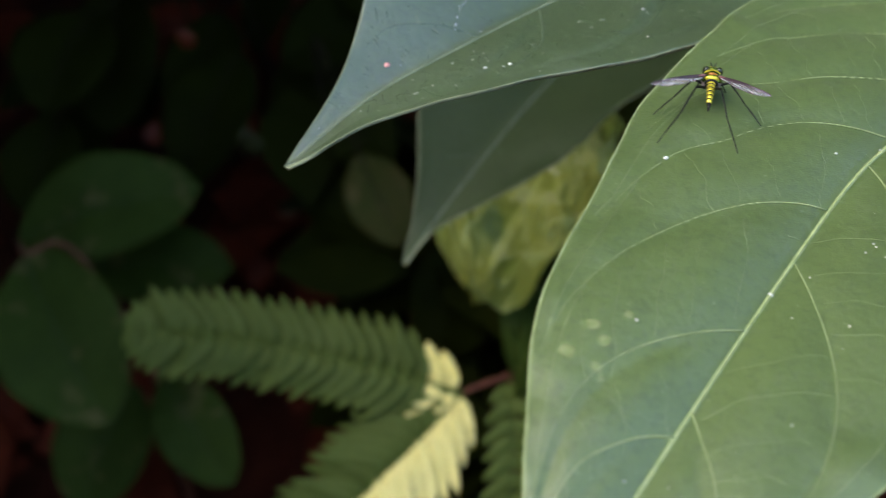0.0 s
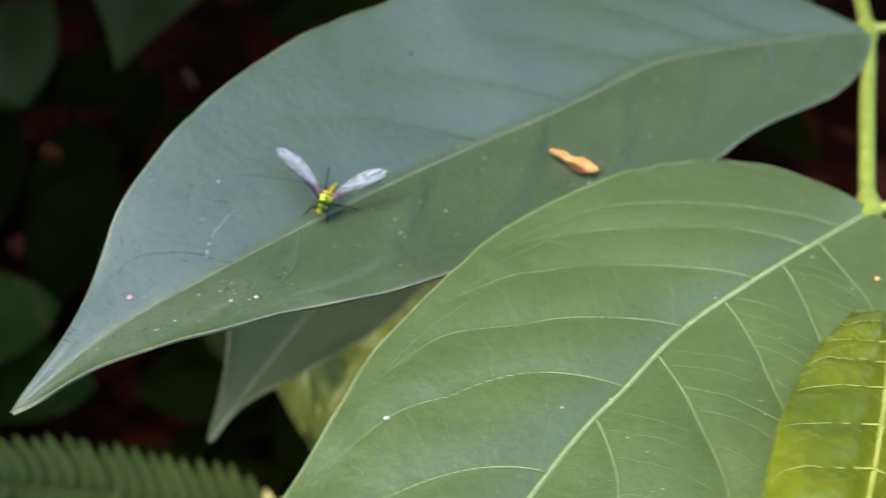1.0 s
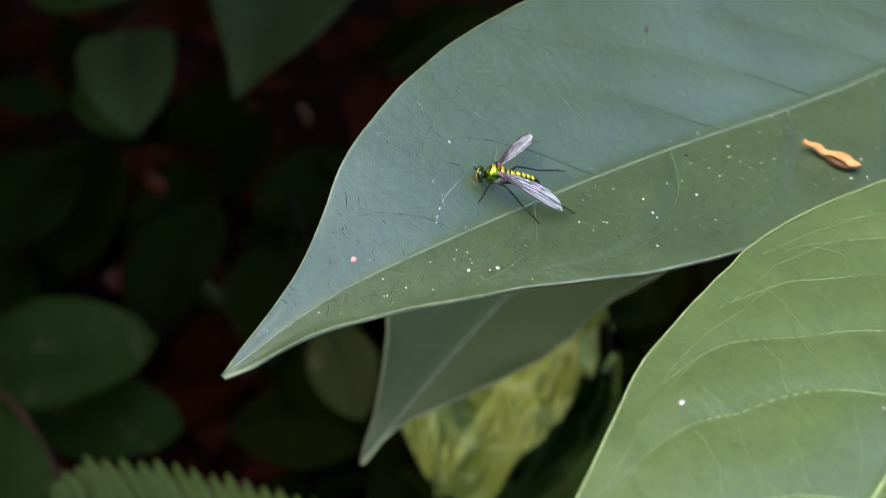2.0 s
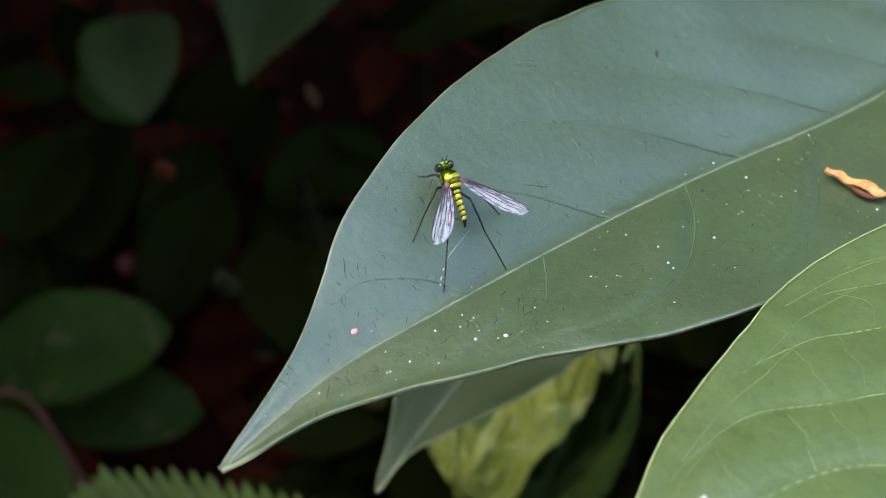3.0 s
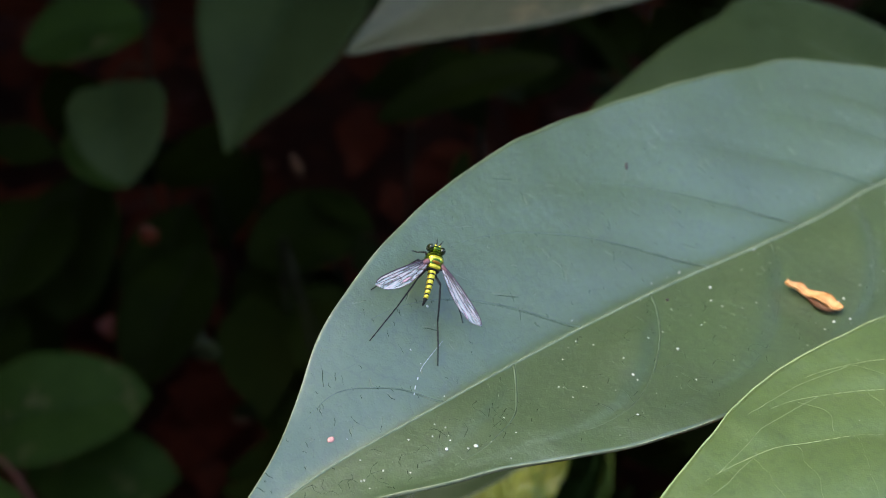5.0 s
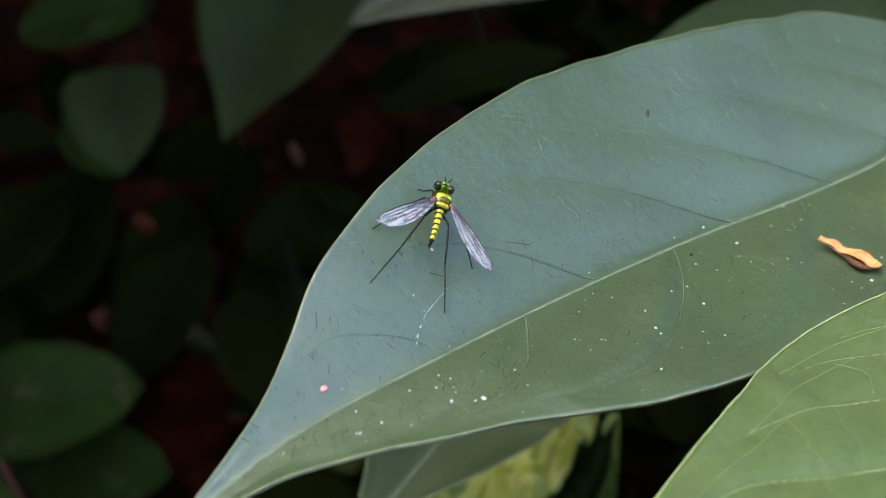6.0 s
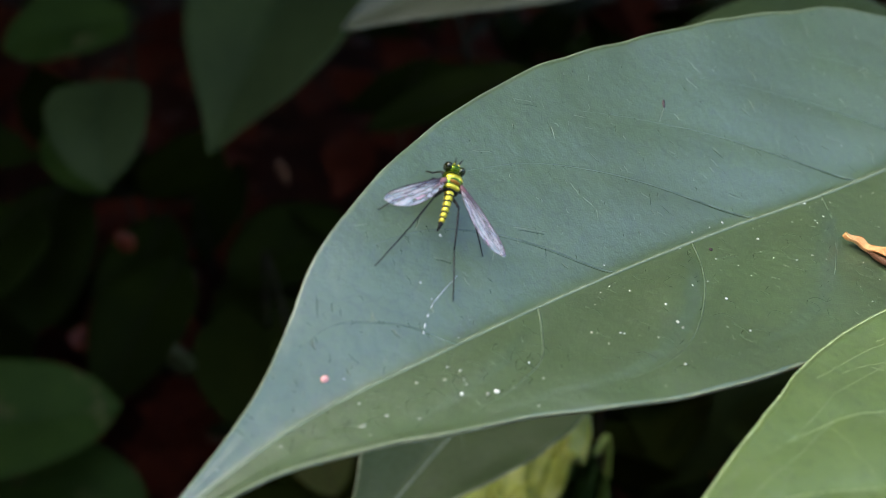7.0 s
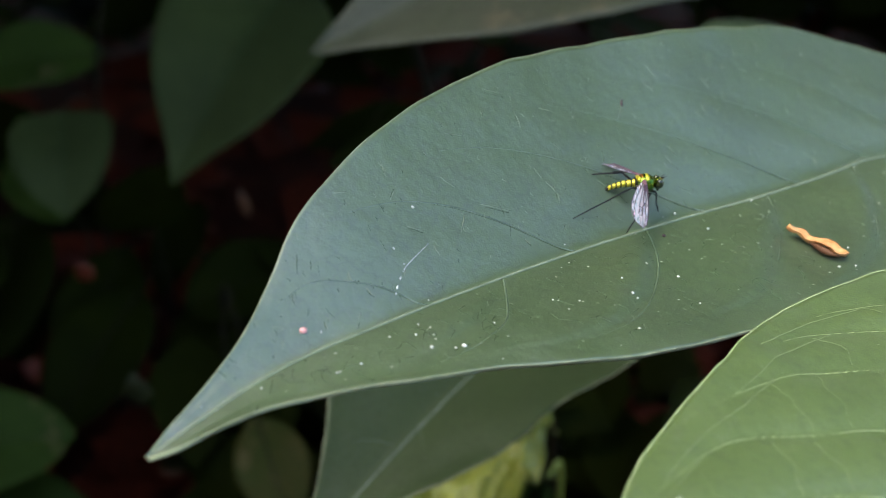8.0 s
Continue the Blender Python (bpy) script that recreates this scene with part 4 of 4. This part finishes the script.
build_leaf(CR, CRUMPLED, LEAF_CRUMPLED, VEIN_YELLOW, VEIN_YELLOW, "crumpled yellow-green leaf with bulging folds", nu=110, nv=30, rib_r=(0.3, 0.6), vein_r=0.2)
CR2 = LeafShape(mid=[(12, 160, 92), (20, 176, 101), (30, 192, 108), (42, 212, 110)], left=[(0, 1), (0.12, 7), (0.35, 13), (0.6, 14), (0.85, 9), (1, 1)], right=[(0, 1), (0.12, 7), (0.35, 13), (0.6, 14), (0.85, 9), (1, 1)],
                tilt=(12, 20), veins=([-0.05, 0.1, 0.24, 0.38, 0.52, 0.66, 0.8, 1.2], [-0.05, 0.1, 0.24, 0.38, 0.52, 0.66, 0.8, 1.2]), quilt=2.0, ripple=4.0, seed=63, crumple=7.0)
build_leaf(CR2, CRUMPLED, LEAF_SHADE, VEIN_SHADE, VEIN_SHADE, "folded leaf below, green darkened as in shade", nu=70, nv=16, rib_r=(0.3, 0.7), vein_r=0.2)
plant_stem(CRUMPLED, "stem", [(50, 235, -75), (52, 236, 40), (46, 230, 115)], 1.6, 0.8, STEM_DARK, "dark thin stem")
plant_stem(CRUMPLED, "petiole", [(47, 231, 110), (42, 228, 122), (36, 222, 124)], 0.8, 0.6, STEM_GREEN)
plant_stem(CRUMPLED, "petiole", [(51, 234, 70), (48, 224, 106), (42, 212, 110)], 0.8, 0.6, STEM_GREEN)


# ---- litter, undergrowth, and hedges and foliage added to block the sky ----
def bent_leaf(bm, c, d, up, length, width):
    side = d.cross(up).normalized()
    pr = (0.06, 0.75, 1.0, 0.7, 0.05)
    rows = []
    for i, w_ in enumerate(pr):
        q = i / 4
        p = c + d * (length * (q - 0.5)) - up * (0.18 * length * (q - 0.4) ** 2)
        rows.append([bm.verts.new(p - side * w_ * width * 0.5 + up * w_ * width * 0.1), bm.verts.new(p), bm.verts.new(p + side * w_ * width * 0.5 + up * w_ * width * 0.1)])
    for r0, r1 in zip(rows, rows[1:]):
        bm.faces.new((r0[0], r0[1], r1[1], r1[0]))
        bm.faces.new((r0[1], r0[2], r1[2], r1[1]))


def scatter(name, n, place, size, skin, label, seed, flat=0.5):
    rnd = random.Random(seed)
    bm = bmesh.new()
    for i in range(n):
        c = Vector(place(rnd))
        d = Vector((rnd.gauss(0, 1), rnd.gauss(0, 1), rnd.gauss(0, 0.4))).normalized()
        up = (Vector((rnd.gauss(0, 1), rnd.gauss(0, 1), rnd.gauss(0, 1))) * (1 - flat) + Vector((0, -0.3, 1)) * flat).normalized()
        up = (up - d * up.dot(d)).normalized()
        ln = rnd.uniform(*size)
        bent_leaf(bm, c, d, up, ln, ln * rnd.uniform(0.4, 0.65))
    ob = tagged(part(name, bm, skin), label, name.replace("_", " "), kind="stuff")
    return ob


scatter("leaf_litter", 1300, lambda r: (r.uniform(-0.7, 0.7), r.uniform(0.15, 1.1), -0.066 + r.uniform(0, 0.02)), (0.02, 0.06), DRY_DARK, "dark red-brown fallen leaves on the soil", 71, 0.85)
def behind_gap(r):
    """A place in the undergrowth, which leaves a bare patch of litter open between the shrubs."""
    x, y, z = r.uniform(-0.55, 0.55), r.uniform(0.42, 0.85), r.uniform(-0.05, 0.10)
    return (x, y + 0.34, z) if -0.30 < x < 0.02 and 0.50 < y < 0.76 else (x, y, z)


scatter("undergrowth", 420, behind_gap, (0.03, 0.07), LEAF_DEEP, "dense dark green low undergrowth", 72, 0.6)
scatter("overhanging_foliage", 4500, lambda r: (r.uniform(-1.2, -0.24), r.uniform(0.02, 0.35), 0.40 + abs(r.gauss(0, 0.10)) + 0.15 * r.random()), (0.06, 0.12), LEAF_DEEP, "unseen dark foliage added to shade the low plants", 75, 0.6)
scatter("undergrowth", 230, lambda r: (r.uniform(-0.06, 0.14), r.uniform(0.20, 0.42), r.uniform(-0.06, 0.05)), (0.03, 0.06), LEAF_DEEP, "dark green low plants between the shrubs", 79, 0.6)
scatter("overhanging_foliage", 9000, lambda r: (r.uniform(-1.3, 0.75), r.uniform(0.24, 1.3), 0.42 + abs(r.gauss(0, 0.10)) + 0.15 * r.random()), (0.06, 0.12), LEAF_DEEP, "unseen dark foliage added to shade the undergrowth", 74, 0.6)
scatter("hedge", 4000, lambda r: (-0.55 - abs(r.gauss(0, 0.2)), r.uniform(-0.3, 1.2), r.uniform(-0.05, 0.8)), (0.05, 0.11), LEAF_DEEP, "dense dark green hedge added at the side to block light", 76, 0.4)
scatter("hedge", 5200, lambda r: (r.uniform(-1.6, 1.6), 0.85 + abs(r.gauss(0, 0.22)), r.uniform(-0.05, 1.0)), (0.05, 0.11), LEAF_DEEP, "dense dark green hedge added behind to darken reflections", 73, 0.4)
scatter("hedge", 3500, lambda r: (r.uniform(-1.4, 1.4), -0.55 - abs(r.gauss(0, 0.2)), r.uniform(-0.05, 0.75)), (0.06, 0.12), LEAF_DEEP, "unseen dark green hedge added opposite to block light", 77, 0.4)

for where, size, turn, mat, lab in (((-123, 375, 17), (6, 5, 1.5), 0.4, DRY_BRIGHT, "bright red-orange fallen leaf"), ((-70, 350, -10), (6, 2.6, 1.2), 0.1, DRY_DIM, "small orange-brown fallen leaf scrap"), ((-41, 357, 100), (1.8, 7, 1.4), 1.4, DRY_DIM, "withered pinkish-brown hanging leaf"), ((-74, 323, 48), (4.5, 9.5, 1.5), 1.45, DRY_PALE, "small pale withered leaf hanging"), ((-99.7, 370, 64), (3.5, 6, 1.5), 1.3, DRY_BRIGHT, "small red-brown withered leaf hanging")):
    bm = bmesh.new()
    d = Vector((math.cos(turn), 0.3, -math.sin(turn))).normalized()
    up = Vector((0, -0.7, 0.7))
    up = (up - d * up.dot(d)).normalized()
    bent_leaf(bm, Vector(where) * MM, d, up, max(size[:2]) * 2 * MM, min(size[:2]) * 2 * MM)
    ob = tagged(part("dead_leaf", bm, mat), lab, "dead leaf")
    sol = ob.modifiers.new("thickness", "SOLIDIFY")
    sol.thickness = 0.4 * MM


# ---- the long-legged fly: head towards +x, feet at z = 0 ----
WINGS, LEGS = {}, []


def build_fly():
    fly = thing("fly", (0, 0, 0), "small metallic green and gold long-legged fly", "fly")

    def lathe(stations, seg=18):
        bm = bmesh.new()
        rings = []
        for x, z, ry, rz in stations:
            rings.append([bm.verts.new(Vector((x, ry * math.cos(2 * math.pi * k / seg), z + rz * math.sin(2 * math.pi * k / seg))) * MM) for k in range(seg)])
        for r0, r1 in zip(rings, rings[1:]):
            for k in range(seg):
                bm.faces.new((r0[k], r0[(k + 1) % seg], r1[(k + 1) % seg], r1[k]))
        bm.faces.new(rings[0])
        bm.faces.new(rings[-1])
        return bm

    thorax = part("thorax", lathe([(-0.35, 2.25, 0.22, 0.2), (-0.2, 2.28, 0.56, 0.48), (0.15, 2.3, 0.84, 0.74), (0.6, 2.34, 0.98, 0.92), (1.1, 2.32, 0.96, 0.92), (1.5, 2.27, 0.82, 0.74), (1.78, 2.2, 0.34, 0.34)]), FLY_GREEN, fly, "metallic green thorax with gold shine")
    bm = bmesh.new()
    ellipsoid(bm, Vector((0.84, 0, 2.78)) * MM, (0.46 * MM, 0.80 * MM, 0.50 * MM))
    part("back_plate", bm, FLY_GOLD, thorax)
    bm = bmesh.new()
    ellipsoid(bm, Vector((0.40, 0, 2.90)) * MM, (0.20 * MM, 0.52 * MM, 0.34 * MM))
    part("back_band", bm, FLY_ORANGE, thorax)
    bm = bmesh.new()
    ellipsoid(bm, Vector((0.04, 0, 2.76)) * MM, (0.26 * MM, 0.66 * MM, 0.32 * MM))
    part("scutellum", bm, FLY_GOLD, thorax)
    bm = bmesh.new()
    ellipsoid(bm, Vector((-0.25, 0, 2.42)) * MM, (0.16 * MM, 0.66 * MM, 0.44 * MM))
    part("rear_collar", bm, FLY_BLACK, thorax, "black rim behind the thorax")
    for sg in (1, -1):
        bm = bmesh.new()
        ellipsoid(bm, Vector((0.5, sg * 0.60, 2.05)) * MM, (0.7 * MM, 0.34 * MM, 0.52 * MM))
        part("flank", bm, FLY_GREY, thorax, "grey dusted side")
    for sg in (1, -1):
        bm = bmesh.new()
        ellipsoid(bm, Vector((0.78, sg * 0.70, 2.50)) * MM, (0.52 * MM, 0.20 * MM, 0.28 * MM))
        part("side_plate", bm, FLY_GOLD, thorax, "gold side plate")
    bm = bmesh.new()
    ellipsoid(bm, Vector((2.12, 0, 2.28)) * MM, (0.44 * MM, 0.66 * MM, 0.64 * MM))
    head = part("head", bm, FLY_GREEN, fly, "metallic green head")
    bm = bmesh.new()
    ellipsoid(bm, Vector((2.38, 0, 2.12)) * MM, (0.24 * MM, 0.34 * MM, 0.46 * MM))
    part("face", bm, FLY_GOLD, head, "gold dusted face")
    for sg in (1, -1):
        bm = bmesh.new()
        ellipsoid(bm, Vector((2.14, sg * 0.62, 2.42)) * MM, (0.40 * MM, 0.38 * MM, 0.52 * MM))
        part("eye", bm, FLY_EYE, head, "large dark green eye")
        bm = bmesh.new()
        tube(bm, [Vector(p) * MM for p in ((2.4, sg * 0.14, 2.65), (2.6, sg * 0.2, 2.95), (2.9, sg * 0.34, 3.1))], [0.08 * MM, 0.07 * MM, 0.02 * MM], 6)
        part("antenna", bm, FLY_BLACK, head)
        bm = bmesh.new()
        ellipsoid(bm, Vector((2.38, sg * 0.20, 2.70)) * MM, (0.15 * MM, 0.13 * MM, 0.14 * MM), 10, 8)
        part("brow", bm, FLY_GOLD, head)
    bm = bmesh.new()
    tube(bm, [Vector(p) * MM for p in ((2.15, 0, 1.9), (2.2, 0, 1.62), (2.16, 0, 1.45))], [0.2 * MM, 0.18 * MM, 0.08 * MM], 8)
    part("mouth", bm, FLY_BLACK, head)

    abdomen = None
    xs = [-0.2, -0.75, -1.3, -1.82, -2.3, -2.75, -3.15]
    for i, (a, b) in enumerate(zip(xs, xs[1:])):
        r0, r1 = 0.42 - 0.034 * i, 0.42 - 0.034 * (i + 1)
        za, zb = 2.3 - 0.017 * i * i, 2.3 - 0.017 * (i + 1) ** 2
        seg = part("segment" if abdomen else "abdomen", lathe([(a, za, r0 * 0.9, r0 * 0.9), (a - 0.08, za, r0, r0), ((a + b) / 2, (za + zb) / 2, (r0 + r1) / 2, (r0 + r1) / 2), (b + 0.10, zb, r1, r1), (b + 0.09, zb, r1 * 0.9, r1 * 0.9)]), FLY_GOLD, abdomen or fly, "" if abdomen else "slender gold abdomen with dark rings")
        abdomen = abdomen or seg
        part("ring", lathe([(b + 0.13, zb, r1 * 0.93, r1 * 0.93), (b + 0.12, zb, r1 * 1.03, r1 * 1.03), (b, zb, r1 * 1.0, r1 * 1.0), (b - 0.04, zb, r1 * 0.9, r1 * 0.9)]), FLY_BLACK, abdomen)
    part("tail", lathe([(-3.05, 1.70, 0.19, 0.19), (-3.3, 1.58, 0.15, 0.17), (-3.5, 1.42, 0.13, 0.17), (-3.62, 1.28, 0.06, 0.08)]), FLY_BLACK, abdomen, "dark curled tail end")

    # wings: hinged at their root, span along the wing's own y
    for sg in (1, -1):
        n, m = 26, 8
        L = 7.2
        fore = smooth_profile([(0, 0.10), (0.1, 0.20), (0.4, 0.38), (0.75, 0.46), (0.92, 0.34), (1, 0.02)])
        hind = smooth_profile([(0, 0.15), (0.12, 0.55), (0.35, 1.10), (0.6, 1.38), (0.8, 1.20), (0.94, 0.65), (1, 0.04)])

        def wp(q, v, lift=0.0):
            w_ = hind(q) * v if v > 0 else fore(q) * v
            return Vector((-w_, sg * L * q, 0.10 * math.sin(3.1 * q) + 0.06 * noise.noise((q * 5, v * 2.5, sg)) + lift)) * MM
        bm = bmesh.new()
        rows = [[bm.verts.new(wp(i / n, (j - m) / m)) for j in range(2 * m + 1)] for i in range(n + 1)]
        for r0, r1 in zip(rows, rows[1:]):
            for j in range(2 * m):
                bm.faces.new((r0[j], r0[j + 1], r1[j + 1], r1[j]))
        wing = part("wing", bm, WING, fly, "clear iridescent lilac wing with dark veins")
        WINGS[sg] = wing
        for v0, v1, q1, r in ((-0.9, -0.95, 0.98, 0.095), (-0.25, -0.4, 0.97, 0.06), (0.06, 0.10, 0.98, 0.06), (0.25, 0.42, 0.94, 0.05), (0.5, 0.85, 0.78, 0.045)):
            bm = bmesh.new()
            tube(bm, [wp(0.03 + (q1 - 0.03) * i / 14, v0 + (v1 - v0) * i / 14, 0.012) for i in range(15)], [r * MM * (1 - 0.5 * i / 14) for i in range(15)], 5)
            part("wing_vein", bm, WING_VEIN, wing)
        bm = bmesh.new()
        tube(bm, [wp(0.62, 0.12, 0.012), wp(0.60, 0.3, 0.012), wp(0.61, 0.5, 0.012)], 0.035 * MM, 5)
        part("wing_vein", bm, WING_VEIN, wing)
        bm = bmesh.new()
        tube(bm, [wp(0.02 + 0.97 * i / 30, 0.985, 0.004) for i in range(31)], 0.028 * MM, 5)
        part("wing_margin", bm, WING_VEIN, wing)
        bm = bmesh.new()
        ellipsoid(bm, Vector((-0.05, sg * 0.35, 0.02)) * MM, (0.26 * MM, 0.55 * MM, 0.16 * MM), 12, 8)
        part("wing_root", bm, WING_ROOT, wing, "reddish brown wing base")

    # legs: coxa, femur, tibia, tarsus
    for name, joints in (("front_leg", ((1.15, 0.35, 1.75), (1.75, 0.85, 1.95), (2.15, 1.25, 0.75), (2.6, 1.55, 0.03))),
                         ("middle_leg", ((0.55, 0.45, 1.65), (0.35, 1.7, 2.35), (-1.3, 3.3, 1.15), (-3.2, 5.0, 0.03))),
                         ("hind_leg", ((0.05, 0.42, 1.70), (-1.5, 1.35, 2.55), (-4.6, 2.5, 1.25), (-8.4, 4.2, 0.03)))):
        for sg in (1, -1):
            j = [Vector((x, sg * y, z)) for x, y, z in joints]
            if name == "hind_leg" and sg < 0:
                j = [Vector((v.x * 1.02, v.y * 0.72, v.z)) for v in j]
            leg = None
            for (a, b, nm, ra, rb) in ((j[0], j[1], name, 0.135, 0.115), (j[1], j[2], "tibia", 0.09, 0.075), (j[2], j[3], "tarsus", 0.07, 0.05)):
                bm = bmesh.new()
                midp = a.lerp(b, 0.5) + Vector((0, 0, 0.06))
                tube(bm, [a * MM, a.lerp(midp, 0.5) * MM, midp * MM, midp.lerp(b, 0.5) * MM, b * MM], [ra * 0.8 * MM, ra * 1.1 * MM, ra * MM, (ra + rb) / 2 * MM, rb * MM], 7)
                pt = part(nm, bm, FLY_BLACK, leg or fly, "" if leg else "thin black leg")
                leg = leg or pt
            LEGS.append(leg)
    return fly


FLY = build_fly()


HIP = Vector((0.4, 0.0, 1.7)) * MM


def fly_on(shape, head, tail, lift=0.0, upright=0.0):
    """The pose of the fly's body and of its legs in it, from where head and tail stand over a blade, each as (u, mm across).
    The legs stand on the blade; upright: how far the body rolls from the blade's normal to the vertical."""
    a = shape.point(head[0], shape.edge_s(*head))
    b = shape.point(tail[0], shape.edge_s(*tail))
    c = b.lerp(a, 0.6)
    u = head[0] * 0.6 + tail[0] * 0.4
    s = shape.edge_s(u, head[1] * 0.6 + tail[1] * 0.4)
    n = shape.normal(u, s if abs(s) > 0.05 else 0.05)

    open_side = Vector((0.02, -0.82, 0.57))

    def turned(up):
        x = (a - b - open_side * ((a - b).dot(up) / open_side.dot(up))).normalized()
        return Matrix((x, up.cross(x), up)).transposed().to_4x4()
    feet = turned(n.lerp(Vector((0, 0.155, 0.988)), 0.5 * upright).normalized())
    body = turned(n.lerp(Vector((0, 0.155, 0.988)), upright).normalized())
    hip = c + n * lift * MM + feet @ HIP
    body.translation = hip - body @ HIP
    legs = Matrix.Translation(HIP) @ body.to_3x3().inverted().to_4x4() @ feet @ Matrix.Translation(-HIP)
    return body, legs


def motions():
    rows = [
        (0.0, fly_on(SECOND, (0.517, 15.8), (0.489, 13.4))),
        (0.034, fly_on(SECOND, (0.518, 15.8), (0.490, 13.4))),
        (0.1, fly_on(SECOND, (0.590, 18.4), (0.553, 15.2), 0.6)),
        (0.2, fly_on(SECOND, (0.595, 17.8), (0.540, 15.2), 0.3)),
        (0.3, fly_on(MAIN, (0.47, 11.5), (0.445, 6.0), 3.0)),
        (0.4, fly_on(MAIN, (0.415, 9.0), (0.420, 4.4), 0.8)),
        (0.5, fly_on(MAIN, (0.320, 8.2), (0.3525, 5.0), 0.3, 0.3)),
        (0.533, fly_on(MAIN, (0.320, 8.2), (0.3525, 5.0), 0.3, 0.3)),
        (0.6, fly_on(MAIN, (0.290, 4.6), (0.325, 5.0), 0.0, 0.4)),
        (0.7, fly_on(MAIN, (0.2875, 1.9), (0.3175, 4.1), 0.0, 0.4)),
        (0.9, fly_on(MAIN, (0.2625, 0.2), (0.295, 2.6), 0.0, 0.4)),
        (1.0, fly_on(MAIN, (0.2575, 0.1), (0.2875, 2.6), -0.3, 0.4)),
        (1.034, fly_on(MAIN, (0.2575, 0.1), (0.2875, 2.6), -0.3, 0.4)),
        (1.1, fly_on(MAIN, (0.222, 2.2), (0.262, 2.2), 0.0, 0.8)),
        (1.2, fly_on(MAIN, (0.1987, 3.40), (0.2407, 1.30), 0.0, 1.0)),
        (1.7, fly_on(MAIN, (0.2012, 3.60), (0.2422, 1.20), 0.0, 1.0)),
        (2.0, fly_on(MAIN, (0.2032, 3.50), (0.2432, 1.40), 0.0, 1.0)),
        (2.034, fly_on(MAIN, (0.2032, 3.50), (0.2432, 1.40), 0.0, 1.0)),
        (2.1, fly_on(MAIN, (0.165, 3.0), (0.205, 3.2), 0.2, 0.8)),
        (2.2, fly_on(MAIN, (0.1375, 3.5), (0.185, 2.3), 0.2, 0.5)),
        (2.5, fly_on(MAIN, (0.150, 6.0), (0.190, 3.8), 0.0, 0.3)),
        (2.8, fly_on(MAIN, (0.180, 9.5), (0.193, 5.2))),
        (3.1, fly_on(MAIN, (0.210, 12.0), (0.198, 7.6))),
        (3.3, fly_on(MAIN, (0.222, 13.2), (0.199, 9.4))),
        (4.0, fly_on(MAIN, (0.222, 13.5), (0.198, 9.5))),
        (5.8, fly_on(MAIN, (0.224, 13.5), (0.200, 9.5))),
        (7.4, fly_on(MAIN, (0.226, 13.6), (0.201, 9.6))),
        (7.5, fly_on(MAIN, (0.2325, 13.6), (0.205, 10.0))),
        (7.534, fly_on(MAIN, (0.2325, 13.6), (0.205, 10.0))),
        (7.6, fly_on(MAIN, (0.315, 12.8), (0.275, 12.2), 0.2)),
        (7.667, fly_on(MAIN, (0.3345, 6.5), (0.2932, 9.2), 0.0, 0.9)),
        (7.7, fly_on(MAIN, (0.3345, 6.5), (0.2932, 9.2), 0.0, 0.9)),
        (7.734, fly_on(MAIN, (0.3345, 6.5), (0.2932, 9.2), 0.0, 0.9)),
        (7.8, fly_on(MAIN, (0.3645, 3.90), (0.3170, 6.40), 0.0, 1.0)),
        (7.85, fly_on(MAIN, (0.3650, 3.90), (0.3175, 6.40), 0.0, 1.0)),
        (7.95, fly_on(MAIN, (0.4020, 2.90), (0.3450, 4.90), 0.0, 1.0)),
        (8.0, fly_on(MAIN, (0.4025, 2.80), (0.3455, 4.90), 0.0, 1.0)),
    ]
    walk(FLY, [(t, m[0]) for t, m in rows])
    for leg in LEGS:
        walk(leg, [(t, m[1]) for t, m in rows])
    # wings: degrees swept back and raised, at rest half spread, nearly folded when walking
    sweep = {1: [(0.0, 50, 10), (0.3, 20, 25), (0.5, 52, 5), (0.7, 52, 20), (1.0, 52, 20), (1.1, 60, 0), (1.2, 62, -27, 18), (2.0, 62, -27, 18), (2.2, 50, 5), (3.0, 50, 8), (3.3, 45, 5), (7.4, 45, 5), (7.6, 48, 14), (7.8, 40, 16), (8.0, 45, 6)],
             -1: [(0.0, 50, 10), (0.3, 20, 25), (0.5, 56, 16), (0.7, 15, 20), (1.0, 15, 20), (1.2, 30, 7), (2.0, 30, 7), (2.2, 55, 16), (3.0, 48, 8), (3.3, 49, 5), (7.4, 49, 5), (7.6, 48, 0), (7.7, 36, -20, 24), (7.8, 33, -24, 24), (7.85, 32, -24, 24), (8.0, 8, -22, 20)]}
    for sg in (1, -1):
        walk(WINGS[sg], [(t, pose(0.55 * MM, sg * 0.7 * MM, 2.78 * MM) @ pose(0, 0, 0, 0, 0, sg * back) @ pose(0, 0, 0, sg * up_, twist[0] if twist else 8, 0)) for t, back, up_, *twist in sweep[sg]])
    # the fresh leaf sinks a little as the branch settles
    axis = SECOND.mid(0.98) - SECOND.mid(0.3)
    hinge = SECOND.mid(0.98) - shrub.location
    across = Vector((0, 0, 1)).cross(-axis)

    def sunk(droop, roll, swing=0.0):
        return Matrix.Translation(hinge) @ Matrix.Rotation(radians(swing), 4, "Z") @ Matrix.Rotation(radians(droop), 4, across) @ Matrix.Rotation(radians(roll), 4, axis) @ Matrix.Translation(-hinge)
    walk(second_leaf, [(0.0, sunk(0, 0)), (1.1, sunk(0, 0)), (1.5, sunk(0.8, -0.8)), (2.0, sunk(1.9, -1.6)), (3.5, sunk(1.4, -1.5)), (4.5, sunk(1.3, -0.8)), (6.0, sunk(1.5, -1.4)), (6.5, sunk(1.6, -1.5, 0.6)), (7.0, sunk(1.6, -1.5, 0.9)), (8.0, sunk(1.7, -1.6, 0.9))])


motions()
